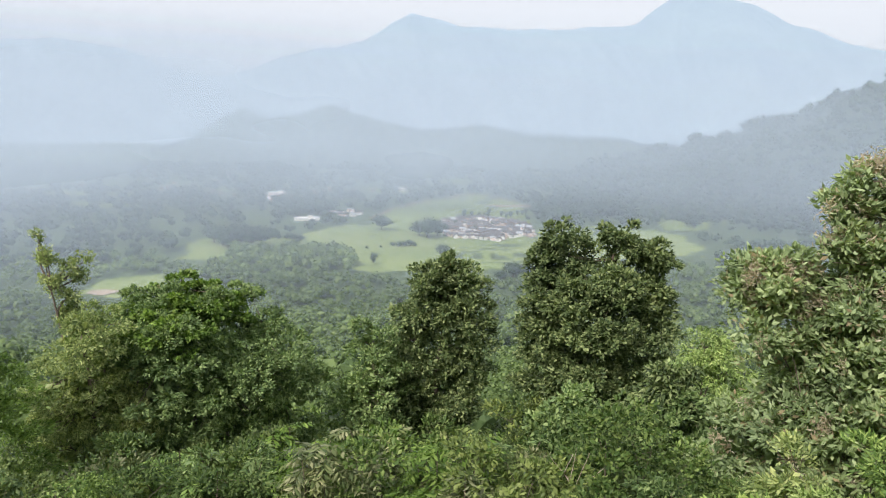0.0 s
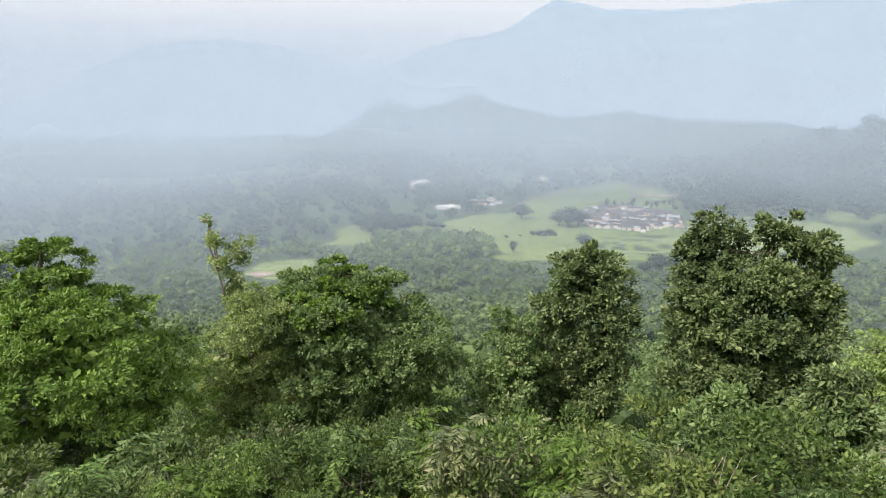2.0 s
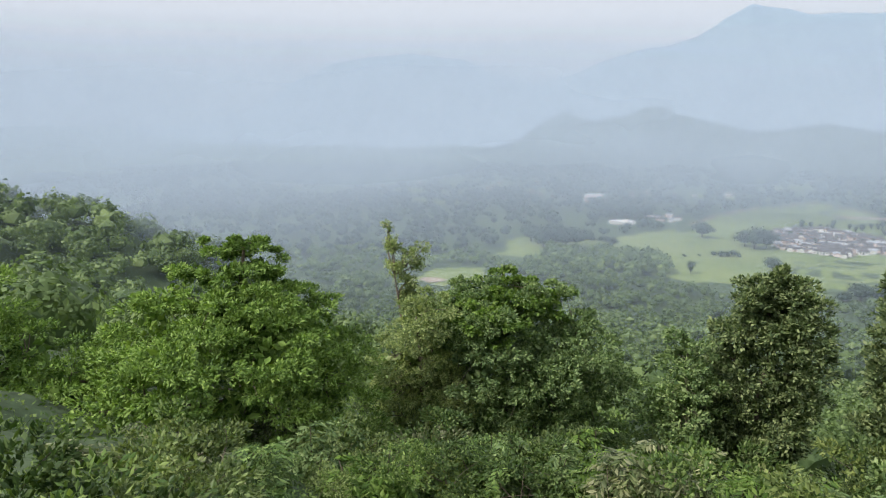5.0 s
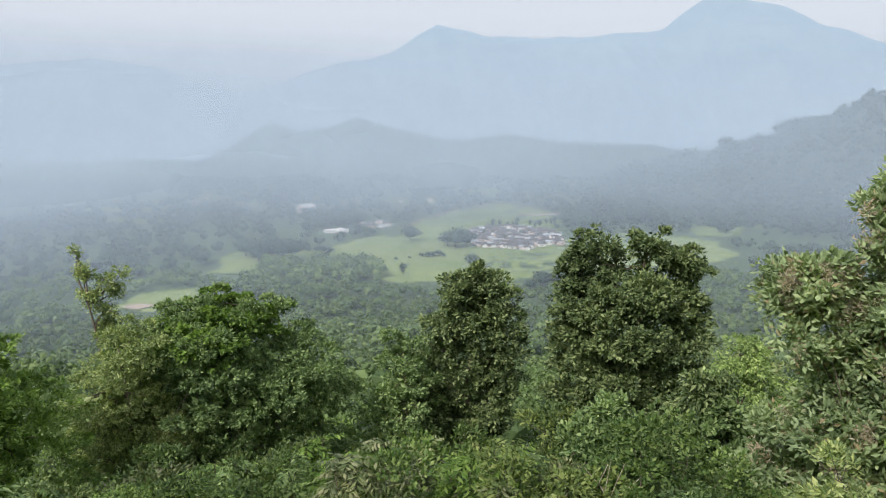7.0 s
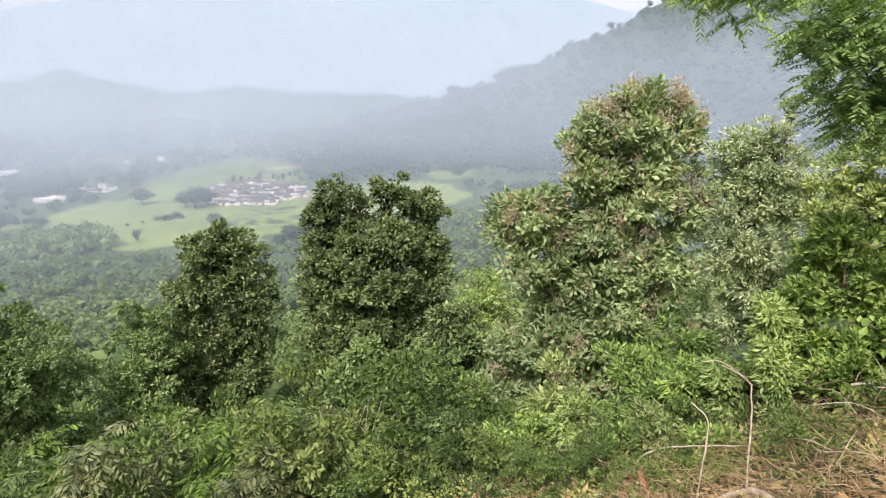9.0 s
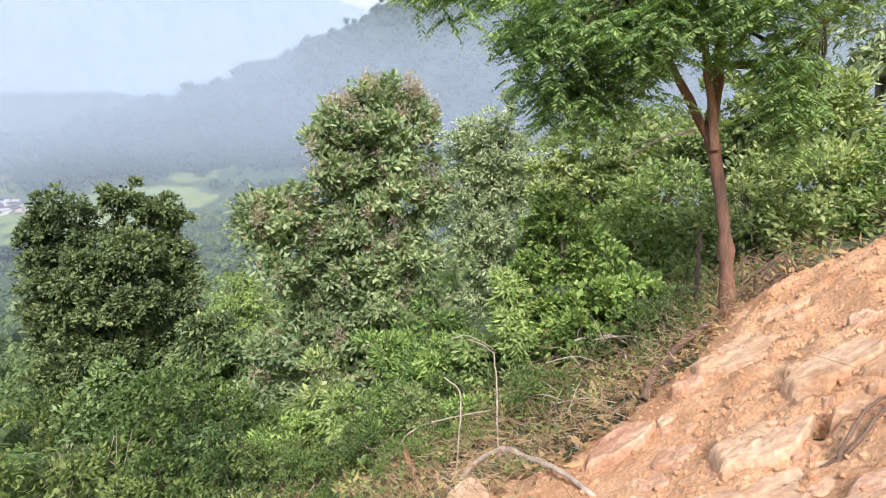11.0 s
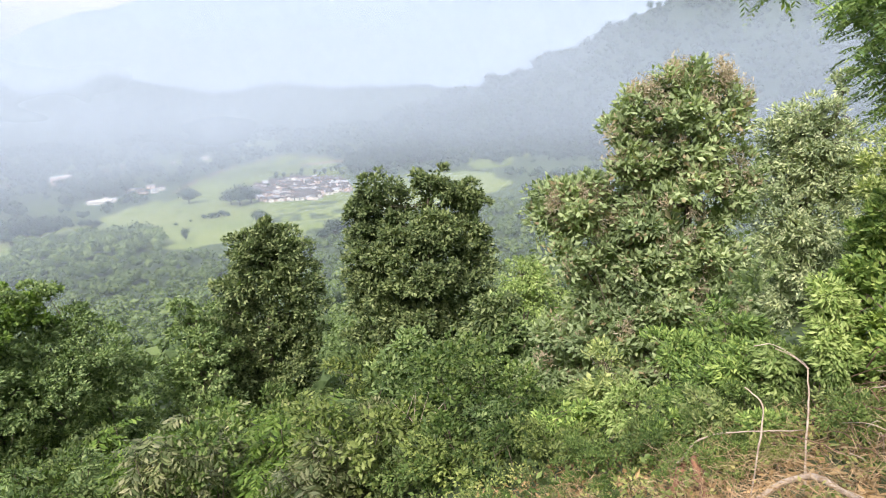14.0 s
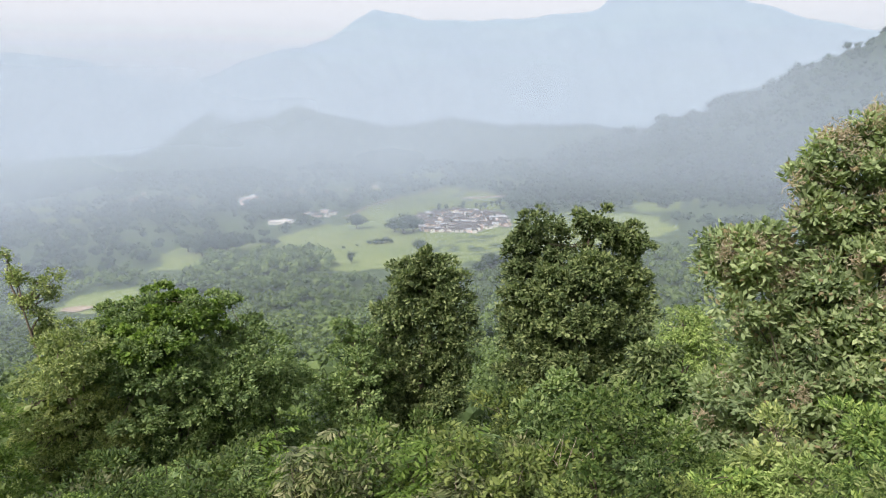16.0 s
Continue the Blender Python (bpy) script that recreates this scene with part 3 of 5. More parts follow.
kinds = [
    cottage(8, 5, 2.6, 1.5, M_white, M_tile, "whitewashed village house with an old tiled roof"),
    cottage(10, 5.5, 2.7, 1.6, M_mud, M_tile, "mud-walled village house with an old tiled roof"),
    cottage(7, 5, 2.6, 0.9, M_white, M_tin, "whitewashed village house with a pale tin roof"),
    cottage(9, 6, 2.8, 1.1, M_pink, M_tin, "pinkish village house with a weathered tin roof"),
]
made = []
rnd = random.Random(11)
tries = 0
while len(made) < 135 and tries < 6000:
    tries += 1
    x, y = rnd.uniform(-5, 112), rnd.uniform(724, 882)
    if math.hypot((x - 53) / 57, (y - 801) / 78) > 1 or any(abs(x - a) < 8.6 and abs(y - b) < 6.4 for a, b in made):
        continue
    made.append((x, y))
    m = place_on_land(x, y, rnd.choice((0, 0, 0, 90, 8, -10)) + rnd.uniform(-7, 7))
    i = rnd.choices(range(4), (5, 5, 2, 1))[0]
    if kinds[i].get("set"):
        copy_thing(kinds[i], m)
    else:
        kinds[i].matrix_world = m
        kinds[i]["set"] = 1
for k in kinds:
    for o in scene.objects:
        if "set" in o.keys():
            del o["set"]


def block(w, d, storeys, wall, label):
    """A flat-roofed concrete building with a parapet and rows of windows."""
    ob = thing("concrete_building", (0, 0, 0), label, "building", "flat-roofed buildings")
    h = 3.2 * storeys
    part("wall", slab(-w / 2, w / 2, -d / 2, d / 2, -1.5, h), wall, ob)
    part("roof", slab(-w / 2 - 0.4, w / 2 + 0.4, -d / 2 - 0.4, d / 2 + 0.4, h + 0.01, h + 0.3), M_white, ob)
    part("stair_head", slab(w * 0.1, w * 0.35, -d * 0.1, d * 0.3, h + 0.31, h + 2.6), M_white, ob)
    for s in range(storeys):
        for i in range(int(w // 3.4)):
            x = -w / 2 + 2 + i * 3.4
            part("window", slab(x - 0.7, x + 0.7, -d / 2 - 0.06, -d / 2 + 0.02, 3.2 * s + 0.9, 3.2 * s + 2.3), M_glass, ob)
    return ob


block(25, 12, 3, M_pink, "tall pink and white concrete building among trees").matrix_world = place_on_land(-238, 1009, 10)
block(24, 9, 1, M_white, "long low white building among trees").matrix_world = place_on_land(-161, 827, -8)
block(22, 9, 1, M_white, "long low white building at the edge of the fields").matrix_world = place_on_land(-69, 1151, 3)
for x, y, i in TOWN:
    copy_thing(kinds[i], place_on_land(x, y, rnd.uniform(-25, 25)))


# ---- trees and shrubs close by ----
def crown_np(lobes, sprays, per, length, width, droop=0.25, spread=0.5, hang=0.15, rich=True, shell=0.55, lump=15, flat=0.6):
    """Leaves in sprays over lobes (centre, radii): each spray is a tuft of leaves that fan out from a twig's end."""
    c = np.array([q[0] for q in lobes])
    r = np.array([q[1] for q in lobes])
    share = (r[:, 0] * r[:, 2]) / np.sum(r[:, 0] * r[:, 2])
    clumps = max(10, sprays // lump)
    lobe = rng.choice(len(lobes), clumps, p=share)
    way = on_ball(clumps)
    way[:, 2] = way[:, 2] * 0.9 + 0.12
    heart = c[lobe] + unit(way) * r[lobe] * (shell + (1.0 - shell) * rng.random((clumps, 1)) ** 0.5)
    size = r[lobe].mean(1, keepdims=True) * rng.uniform(0.24, 0.48, (clumps, 1))
    # single sprigs stand out of the crown
    sprig = rng.random((clumps, 1)) < 0.16
    heart = np.where(sprig, c[lobe] + (heart - c[lobe]) * 1.2, heart)
    size = np.where(sprig, size * 0.6, size)
    pick = rng.integers(0, clumps, sprays)
    out = on_ball(sprays)
    out[:, 2] = np.where(rng.random(sprays) < 0.75, np.abs(out[:, 2]), out[:, 2])
    at = heart[pick] + out * size[pick] * np.array((1.15, 1.15, flat)) * (0.6 + 0.5 * rng.random((sprays, 1)))
    out = unit(out + 0.6 * unit(heart - c[lobe])[pick])
    tips = at
    way = unit(out[:, None] + spread * 2 * on_ball(sprays * per).reshape(sprays, per, 3) * 0.8 + np.array((0, 0, -hang)))
    start = at[:, None] + on_ball(sprays * per).reshape(sprays, per, 3) * length * spread * 1.2
    face = unit(out[:, None] * 0.85 + np.array((0, 0, 0.5)) + 0.55 * on_ball(sprays * per).reshape(sprays, per, 3))
    n = sprays * per
    size = rng.uniform(0.65, 1.25, n)
    args = (start.reshape(-1, 3), way.reshape(-1, 3), face.reshape(-1, 3), size * length, size * width)
    # shaded leaves deep inside the crown
    deep = max(60, sprays // 3)
    lobe = rng.choice(len(lobes), deep, p=share)
    at = c[lobe] + on_ball(deep) * r[lobe] * rng.uniform(0.1, 0.58, (deep, 1))
    wide = (r[lobe, 0] * (0.12 if length > 0.2 or sprays > 1500 else 0.02) + length) * rng.uniform(0.7, 1.3, deep)
    inner = blade_np(at, on_ball(deep), on_ball(deep), wide, wide * 0.6)
    outer = leaf_np(*args, droop) if rich else blade_np(*args)
    if not rich:
        return joined([outer, inner]), tips
    return joined([outer, (inner[0], inner[1])]), tips


def wander(a, b, bend, n=7):
    t = np.linspace(0, 1, n)[:, None]
    side = np.cross(b - a, on_ball(1)[0])
    p = a + (b - a) * t + side * bend * np.sin(np.pi * t) + rng.normal(size=(n, 3)) * bend * 0.12 * np.linalg.norm(b - a) * np.sin(np.pi * t)
    return p


def tree(name, label, base, lobes, leaf, sprays, per, mat, trunk=0.16, bark=None, droop=0.25, spread=0.5, hang=0.15, rich=True, limbs=9, twigs=60, shell=0.55, category="tree", wide=0.42, lump=15, flat=0.6):
    """A tapered trunk with limbs and twigs that carry a crown of leaves. base and lobes in world metres."""
    bark = bark or M_bark
    base = np.array(base, float)
    ob = thing(name, base, label, category)
    local = [(np.array(c) - base, np.array(r)) for c, r in lobes]
    (v, f), tips = crown_np(local, sprays, per, leaf, leaf * wide, droop, spread, hang, rich, shell, lump, flat)
    part("crown", mesh_np("crown", v, f, mat), mat, ob)
    heart = np.mean([c for c, _ in local], axis=0)
    top = max(local, key=lambda q: q[0][2])[0]
    stem = wander(np.zeros(3) - np.array((0, 0, 0.4)), top, 0.035, 12)
    v, f = tube_np(stem, np.linspace(trunk, trunk * 0.15, 12), 9)
    bole = part("trunk", mesh_np("trunk", v, f, bark, True), bark, ob)
    ends = []
    for c, r in sorted(local, key=lambda q: -q[1][0])[:limbs]:
        k = np.clip(int(np.argmin(np.linalg.norm(stem - (c - np.array((0, 0, r[2]))), axis=1))), 2, 9)
        p = wander(stem[k], c + np.array((0, 0, r[2] * 0.3)), 0.08, 8)
        ends.append(p)
        v, f = tube_np(p, np.linspace(trunk * 0.5, trunk * 0.1, 8), 6)
        part("limb", mesh_np("limb", v, f, bark, True), bark, bole)
    if ends:
        nodes = np.concatenate([stem[4:]] + [e[2:] for e in ends])
        pieces = []
        for q in tips[rng.choice(len(tips), min(twigs, len(tips)), replace=False)]:
            a = nodes[np.argmin(np.linalg.norm(nodes - q, axis=1))]
            pieces.append(tube_np(wander(a, q, 0.1, 5), np.linspace(trunk * 0.09 + 0.004, 0.004, 5), 3))
        v, f = joined(pieces)
        part("twig_spray", mesh_np("twig_spray", v, f, bark, True), bark, bole)["kind"] = "stuff"
    return ob


def lobes_at(d, *rows):
    """Crown lobes from direction and half-size in degrees, all about d metres away."""
    out = []
    for az, el, w, h in rows:
        rx, rz = d * math.tan(radians(w)), d * math.tan(radians(h))
        out.append((spot(az, el, d), (rx, rx, rz)))
    return out


def foot(az, d):
    a = radians(az)
    x, y = d * math.sin(a) + ARM * math.sin(radians(min(max(az, -22), 42))), d * math.cos(a)
    return (x, y, float(land(x, y)))


def stacked(d, *rows, tall=1.25):
    """Crown lobes from an outline: rows of elevation and the two azimuths between which the crown spreads there, about d metres away. The middle bulges towards the road."""
    g = np.random.default_rng(int(1000 * abs(rows[0][1])) + 5)
    out = []
    for k, (el, a0, a1) in enumerate(rows):
        near = [abs(rows[q][0] - el) for q in (k - 1, k + 1) if 0 <= q < len(rows)]
        h = max(0.8, tall * 0.6 * max(near))
        a0, a1 = a0 - 0.25, a1 + 0.25
        w = min((a1 - a0) / 2, max(1.35 * h, (a1 - a0) / 6))
        n = max(1, int(round((a1 - a0) / (1.7 * w))))
        for q in range(n):
            u = 0 if n == 1 else 2 * q / (n - 1) - 1
            az = (a0 + a1) / 2 + u * ((a1 - a0) / 2 - w)
            half = d * math.tan(radians((a1 - a0) / 2))
            dd = d - 0.55 * half * math.cos(u * 1.4) + g.uniform(-0.15, 0.15) * half
            rx, rz = d * math.tan(radians(w)) * g.uniform(0.95, 1.15), d * math.tan(radians(h)) * g.uniform(0.95, 1.15)
            out.append((spot(az + g.uniform(-0.2, 0.2) * w, el - 0.35 * h + g.uniform(-0.2, 0.2) * h, dd), (rx, rx, rz)))
    return out


tree("twin_crowned_tree", "dark green tree with two rounded crowns side by side", foot(13.4, 20), stacked(20, (-9.8, 9.2, 11.6), (-11.2, 8.1, 12.4), (-12.6, 7.8, 12.8)) + stacked(20, (-9.2, 13.6, 15.9), (-10.4, 13.0, 18.1), (-11.9, 13.2, 19.0))
     + stacked(20, (-13.4, 7.8, 19.0), (-14.6, 7.6, 19.2), (-15.3, 7.6, 19.3), (-17.2, 7.7, 19.0), (-19.5, 7.8, 18.5), (-21.8, 7.9, 17.8), (-23.9, 9.8, 16.5)),
     0.135, 7400, 9, M_dark, 0.16, rich=False, wide=0.5, lump=16, flat=0.7, shell=0.74)
tree("round_tree", "dark green broadleaf tree with a domed crown", foot(0, 22), stacked(22, (-12.9, 0.2, 2.3), (-14.3, -2.0, 3.4), (-16.5, -3.2, 4.2), (-18.7, -3.6, 4.2), (-20.8, -4.2, 3.9), (-23.0, -4.1, 3.5), (-25.1, -4.2, 3.0), (-27.7, -3.3, 2.2)),
     0.135, 6600, 9, M_dark, 0.15, rich=False, wide=0.5, lump=16, flat=0.7, shell=0.74)
tree("twiggy_tree", "thin-leaved olive tree with bare grey twigs showing", foot(-6, 21), stacked(21, (-17.9, -6.7, -3.6), (-20.2, -7.6, -3.4), (-22.7, -8.3, -3.3), (-25.6, -9.0, -3.1)), 0.12, 1700, 8, M_leafy, 0.07, rich=False, wide=0.5, lump=18, shell=0.5, twigs=200)
CREEP = stacked(20, (-14.0, -21.4, -20.0), (-15.3, -25.4, -14.9), (-17.1, -27.6, -12.7), (-18.9, -28.2, -11.5), (-21.1, -28.2, -10.8), (-23.3, -28.0, -10.3), (-26.0, -26.3, -10.3))
creep = tree("creeper_covered_tree", "tree smothered in bright green creepers", foot(-18.5, 20), CREEP, 0.105, 8600, 11, M_leafy, 0.16, rich=False, wide=0.5, lump=17, flat=0.4, shell=0.78, twigs=150)
mantle = [(np.array(c) - np.array(creep.location), np.array(r) * np.array((1.05, 1.05, 1.0))) for c, r in CREEP[:7]]
(v, f), _ = crown_np(mantle, 2600, 8, 0.10, 0.075, spread=0.4, hang=0.5, rich=False, shell=0.9, lump=30, flat=0.3)
part("creeper", mesh_np("creeper", v, f, M_vine), M_vine, creep, "mantle of bright yellow-green vines")
tree("slender_sapling", "slender sapling with sparse yellowish leaves", foot(-26.7, 23), lobes_at(24, (-30.2, -10.2, 0.35, 0.7), (-29.8, -11.5, 0.55, 0.6), (-27.2, -11.8, 0.6, 0.5), (-28.5, -12.2, 0.8, 0.5), (-29.6, -13.2, 0.6, 0.7), (-27.9, -13.2, 0.5, 0.6), (-28.6, -14.6, 0.8, 0.8), (-28.3, -16.2, 0.7, 0.9), (-29.2, -15.8, 0.4, 0.5)),
     0.11, 620, 8, M_mixed, 0.08, spread=0.9, rich=False, lump=9, twigs=120)
tree("feathery_tree", "olive green tree with fine feathery foliage", foot(-27.0, 18.5), stacked(18.5, (-15.8, -29.1, -26.7), (-17.2, -31.0, -25.0), (-19.9, -31.8, -23.5), (-22.6, -31.7, -23.0), (-25.3, -31.2, -23.3)), 0.085, 4200, 10, M_mixed, 0.10, rich=False, lump=22, flat=0.3, shell=0.5, twigs=160)
tree("spreading_tree", "broad spreading tree with layered light green foliage", foot(-43, 16), stacked(16, (-10.8, -44.5, -40.7), (-12.3, -47.6, -39.2), (-14.0, -49.0, -37.6), (-15.9, -51.2, -34.9), (-18.1, -54.6, -32.9), (-19.8, -58.9, -31.6), (-22.2, -60.4, -31.4), (-25.2, -55.0, -31.3)),
     0.096, 10200, 12, M_big, 0.2, rich=False, lump=24, flat=0.2, shell=0.76)
FLOW = (stacked(13, (-2.0, 32.6, 37.2), (-3.6, 30.6, 38.5), (-5.5, 30.0, 38.1), (-7.7, 30.0, 39.2), (-9.9, 29.6, 39.4), (-12.2, 28.3, 39.1), (-14.5, 27.4, 38.7), (-16.7, 27.0, 38.5), (-19.0, 25.6, 39.3), (-21.3, 23.6, 39.1), (-23.6, 22.4, 38.4), (-25.9, 21.6, 37.0), (-28.6, 20.8, 35.8))
        + stacked(12.6, (-6.2, 28.5, 31.1), (-7.8, 28.9, 31.6)) + stacked(12.4, (-10.2, 26.5, 28.3), (-11.3, 23.8, 29.1), (-13.5, 23.3, 29.2), (-15.6, 22.9, 27.4)))
flow = tree("flowering_tree", "tall tree with long drooping leaves and dry buff flower heads", foot(32.5, 13), FLOW, 0.135, 7000, 8, M_olive, 0.14, droop=0.15, hang=0.0, spread=0.65, shell=0.62, lump=13, wide=0.44, rich=False)
tree("grey_green_tree", "grey-green tree with long narrow leaves", foot(43.2, 18), stacked(18, (-2.9, 44.3, 45.4), (-4.6, 41.1, 45.3), (-6.6, 39.7, 47.2), (-9.3, 39.8, 48.1), (-12.4, 39.7, 47.0), (-15.3, 40.1, 46.6), (-17.9, 41.7, 46.1)), 0.13, 3800, 9, M_grey, 0.13, hang=0.2, rich=False, lump=16, shell=0.55, twigs=180, wide=0.32)
tree("middle_green_tree", "mid-green tree with fine leaves among the roadside trees", foot(50.5, 14), lobes_at(14, (50, -8, 3, 3.2), (53.5, -6.5, 3.4, 3.6), (48.5, -12, 3, 4), (53, -12, 4, 4), (57, -8, 3, 4)), 0.11, 2600, 9, M_mixed, 0.11, rich=False, lump=36)
tree("roadside_tree", "leafy tree with light green leaves behind the slender trunk", foot(64, 11), lobes_at(11, (62, -5, 3.6, 3.6), (66.5, -3.5, 3.6, 4), (58, -6.5, 3, 3), (64, -9, 5, 4), (69, -6, 3, 3)), 0.10, 2200, 9, M_mixed, 0.09, lump=28, rich=False, wide=0.5)
tree("broad_leafy_tree", "leafy spreading tree on the slope", foot(-62, 17), lobes_at(17, (-61, -14, 4, 3), (-65, -17, 5, 4), (-58, -19, 5, 4.5), (-63, -22, 6, 4.5), (-70, -20, 6, 6)), 0.11, 3600, 10, M_big, 0.16, rich=False, lump=28, flat=0.3)
tree("yellow_green_tree", "small rounded yellow-green tree", foot(22, 34), lobes_at(34, (22, -18.2, 2.4, 2.0), (23.5, -20, 2.4, 2.4)), 0.2, 700, 8, M_lime, 0.12)
tree("small_dark_tree", "small dark green tree in the gap between taller trees", foot(19.7, 15), lobes_at(15, (19.7, -21.5, 2.2, 2.6), (18.5, -25, 2.8, 3)), 0.16, 700, 8, M_dark, 0.09)
tree("right_grey_tree", "grey-green tree with fine leaves behind the earth bank", foot(72, 13), lobes_at(13, (70.5, 1, 3, 4), (74, -2, 4, 5), (70, -6, 4, 4), (78, 0, 4, 6)), 0.14, 1500, 8, M_grey, 0.12, droop=0.4, hang=0.3)
tree("glossy_shrub", "rounded shrub with glossy bright green leaves", foot(51, 7), stacked(7, (-11.3, 47.9, 50.7), (-13.0, 46.7, 52.3), (-15.0, 46.0, 54.6), (-17.3, 45.4, 56.5), (-19.5, 45.2, 57.0), (-21.8, 45.6, 56.5), (-24.0, 47.2, 55.5)), 0.075, 2300, 9, M_bright, 0.04, category="shrub", wide=0.52, hang=-0.25, droop=0.05, spread=0.4, lump=14, shell=0.7)
for az, el, w, h, d, mat, name, label in (
        (57.1, -12.1, 4.0, 4.2, 9.5, M_lime, "leafy_bush", "light green leafy bush behind the slender trunk"),
        (63.7, -12.2, 4.5, 5, 9.0, M_mixed, "leafy_bush", "green leafy bush behind the slender trunk"),
        (69.3, -9.8, 4.5, 4.0, 9.0, M_mixed, "leafy_bush", "bright green bush at the top of the earth bank"),
        (75.9, -7.4, 5, 4.5, 9.0, M_bright, "leafy_bush", "dense green bush at the top of the earth bank"),
        (83.9, -5.5, 6, 6, 9.0, M_bright, "leafy_bush", "dense green bush at the top of the earth bank")):
    tree(name, label, foot(az, d), lobes_at(d, (az, el, w, h), (az - 1.5, el - 3.5, w, h)), 0.085, 800, 9, mat, 0.04, category="bush", wide=0.5, rich=False)

tree("broad_leaved_bush", "tall dark green bush with broad glossy leaves", foot(11.5, 14), stacked(14, (-22.6, 10.6, 13.2), (-24.5, 9.2, 15.0), (-26.5, 8.6, 16.0), (-28.5, 8.4, 16.8), (-30.5, 8.4, 17.0)), 0.13, 1500, 8, M_leafy, 0.05, category="bush", wide=0.55, lump=12, rich=False, twigs=90)
tree("broad_leaved_bush", "leafy green bush in the gap between taller trees", foot(20.5, 15), stacked(15, (-20.3, 18.8, 21.0), (-22.5, 18.0, 22.0), (-24.5, 17.6, 22.5), (-27, 17.6, 22.8)), 0.13, 1100, 8, M_leafy, 0.05, category="bush", wide=0.5, lump=14, rich=False)

# shrubs that fill the slope
SHRUBS = []


def shrub(label, leaf, mat, size, sprays, **kw):
    base = np.zeros(3)
    lobes = [(np.array((rng.uniform(-0.4, 0.4) * size, rng.uniform(-0.4, 0.4) * size, size * q)), (size * 0.5, size * 0.5, size * 0.36)) for q in (0.35, 0.5, 0.65, 0.8)]
    ob = tree("shrub", label, base, lobes, leaf * 0.92, int(sprays * 1.0), 7, mat, 0.03, limbs=3, twigs=10, category="shrub", rich=False, lump=26, **kw)
    ob["group"] = "shrubs on the slope"
    return ob


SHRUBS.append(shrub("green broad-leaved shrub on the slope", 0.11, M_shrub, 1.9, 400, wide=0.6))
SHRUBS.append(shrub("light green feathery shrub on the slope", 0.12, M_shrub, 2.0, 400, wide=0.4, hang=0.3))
SHRUBS.append(shrub("pale shrub with silvery young leaves on the slope", 0.14, M_pale, 1.8, 260, wide=0.42, hang=-0.1))
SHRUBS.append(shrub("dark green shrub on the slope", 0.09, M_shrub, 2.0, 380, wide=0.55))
SHRUBS.append(shrub("bright green shrub on the slope", 0.10, M_fresh, 1.7, 360, wide=0.55))
SHRUBS.append(shrub("yellowish olive shrub on the slope", 0.11, M_under, 1.8, 320, wide=0.5))
rnd = random.Random(5)
seen = {}
done = []
tries = 0
while len(done) < 200 and tries < 12000:
    tries += 1
    az = rnd.uniform(-80, 47)
    d = float(np.interp(az, (-80, -60, -45, -30, 20, 26), (3.6, 5.0, 7.5, 10, 10, 6.5))) + 20 * rnd.random() ** 1.5
    x, y, z = foot(az, d)
    if y < 4.2 - (az < -44) * 3 or any(math.hypot(x - a, y - b) < 0.55 + 0.047 * d for a, b in done):
        continue
    brow = np.interp(az, (-60, -40, -30, -16, -8, 4, 8, 13, 19, 24, 30, 36, 38, 47), (-24, -25.5, -27, -27.5, -28, -28, -26.5, -25, -25, -26, -27, -26, -24, -23) if d > 9 else (-24, -26, -27.5, -28, -28.5, -28.5, -28, -27.5, -27.5, -27.5, -28, -27.5, -27, -27))
    if d > 18:
        brow += 1.5
    tall = EYE + d * math.tan(radians(brow + rnd.triangular(-5.5, 2.2, 0.6))) - z
    big = min(1.6, tall / 2.0)
    if big < 0.4:
        continue
    done.append((x, y))
    i = rnd.choices(range(6), (5, 4, 1.0, 2.5, 3.5, 3))[0]
    m = pose(x, y, z - 0.15, 0, 0, rnd.uniform(0, 360))
    ob = SHRUBS[i] if i not in seen else copy_thing(SHRUBS[i], m)
    seen[i] = 1
    ob.matrix_basis = m @ Matrix.Diagonal((big, big, big, 1))


# plants with long compound leaves in the front row
def frond_np(at, way, length, pairs=11, slim=0.26, broad=0.32):
    """Drooping feather leaves: pairs of narrow leaflets along a curved midrib."""
    n = len(at)
    t = (np.arange(pairs) + 0.8) / pairs
    down = np.array((0, 0, -1.0))
    flat = unit(way * np.array((1, 1, 0.4)))
    side = unit(np.cross(flat, down))
    p = at[:, None] + flat[:, None] * (length[:, None] * t)[..., None] + down * (length[:, None] * 0.55 * t ** 2)[..., None]
    out = []
    for s in (-1, 1):
        go = unit(s * side[:, None] + 0.55 * flat[:, None] + 0.55 * down + 0.18 * rng.normal(size=(n, pairs, 3)))
        face = unit(np.array((0, 0, 1.0)) + 0.35 * rng.normal(size=(n, pairs, 3)))
        size = (length[:, None] * broad * np.sin(np.pi * (0.15 + 0.8 * t))).ravel()
        out.append(blade_np(p.reshape(-1, 3), go.reshape(-1, 3), face.reshape(-1, 3), size, size * slim))
    mid = blade_np(at, unit(flat + down * 0.5), side, length * 1.1, length * 0.02)
    return joined(out + [mid])


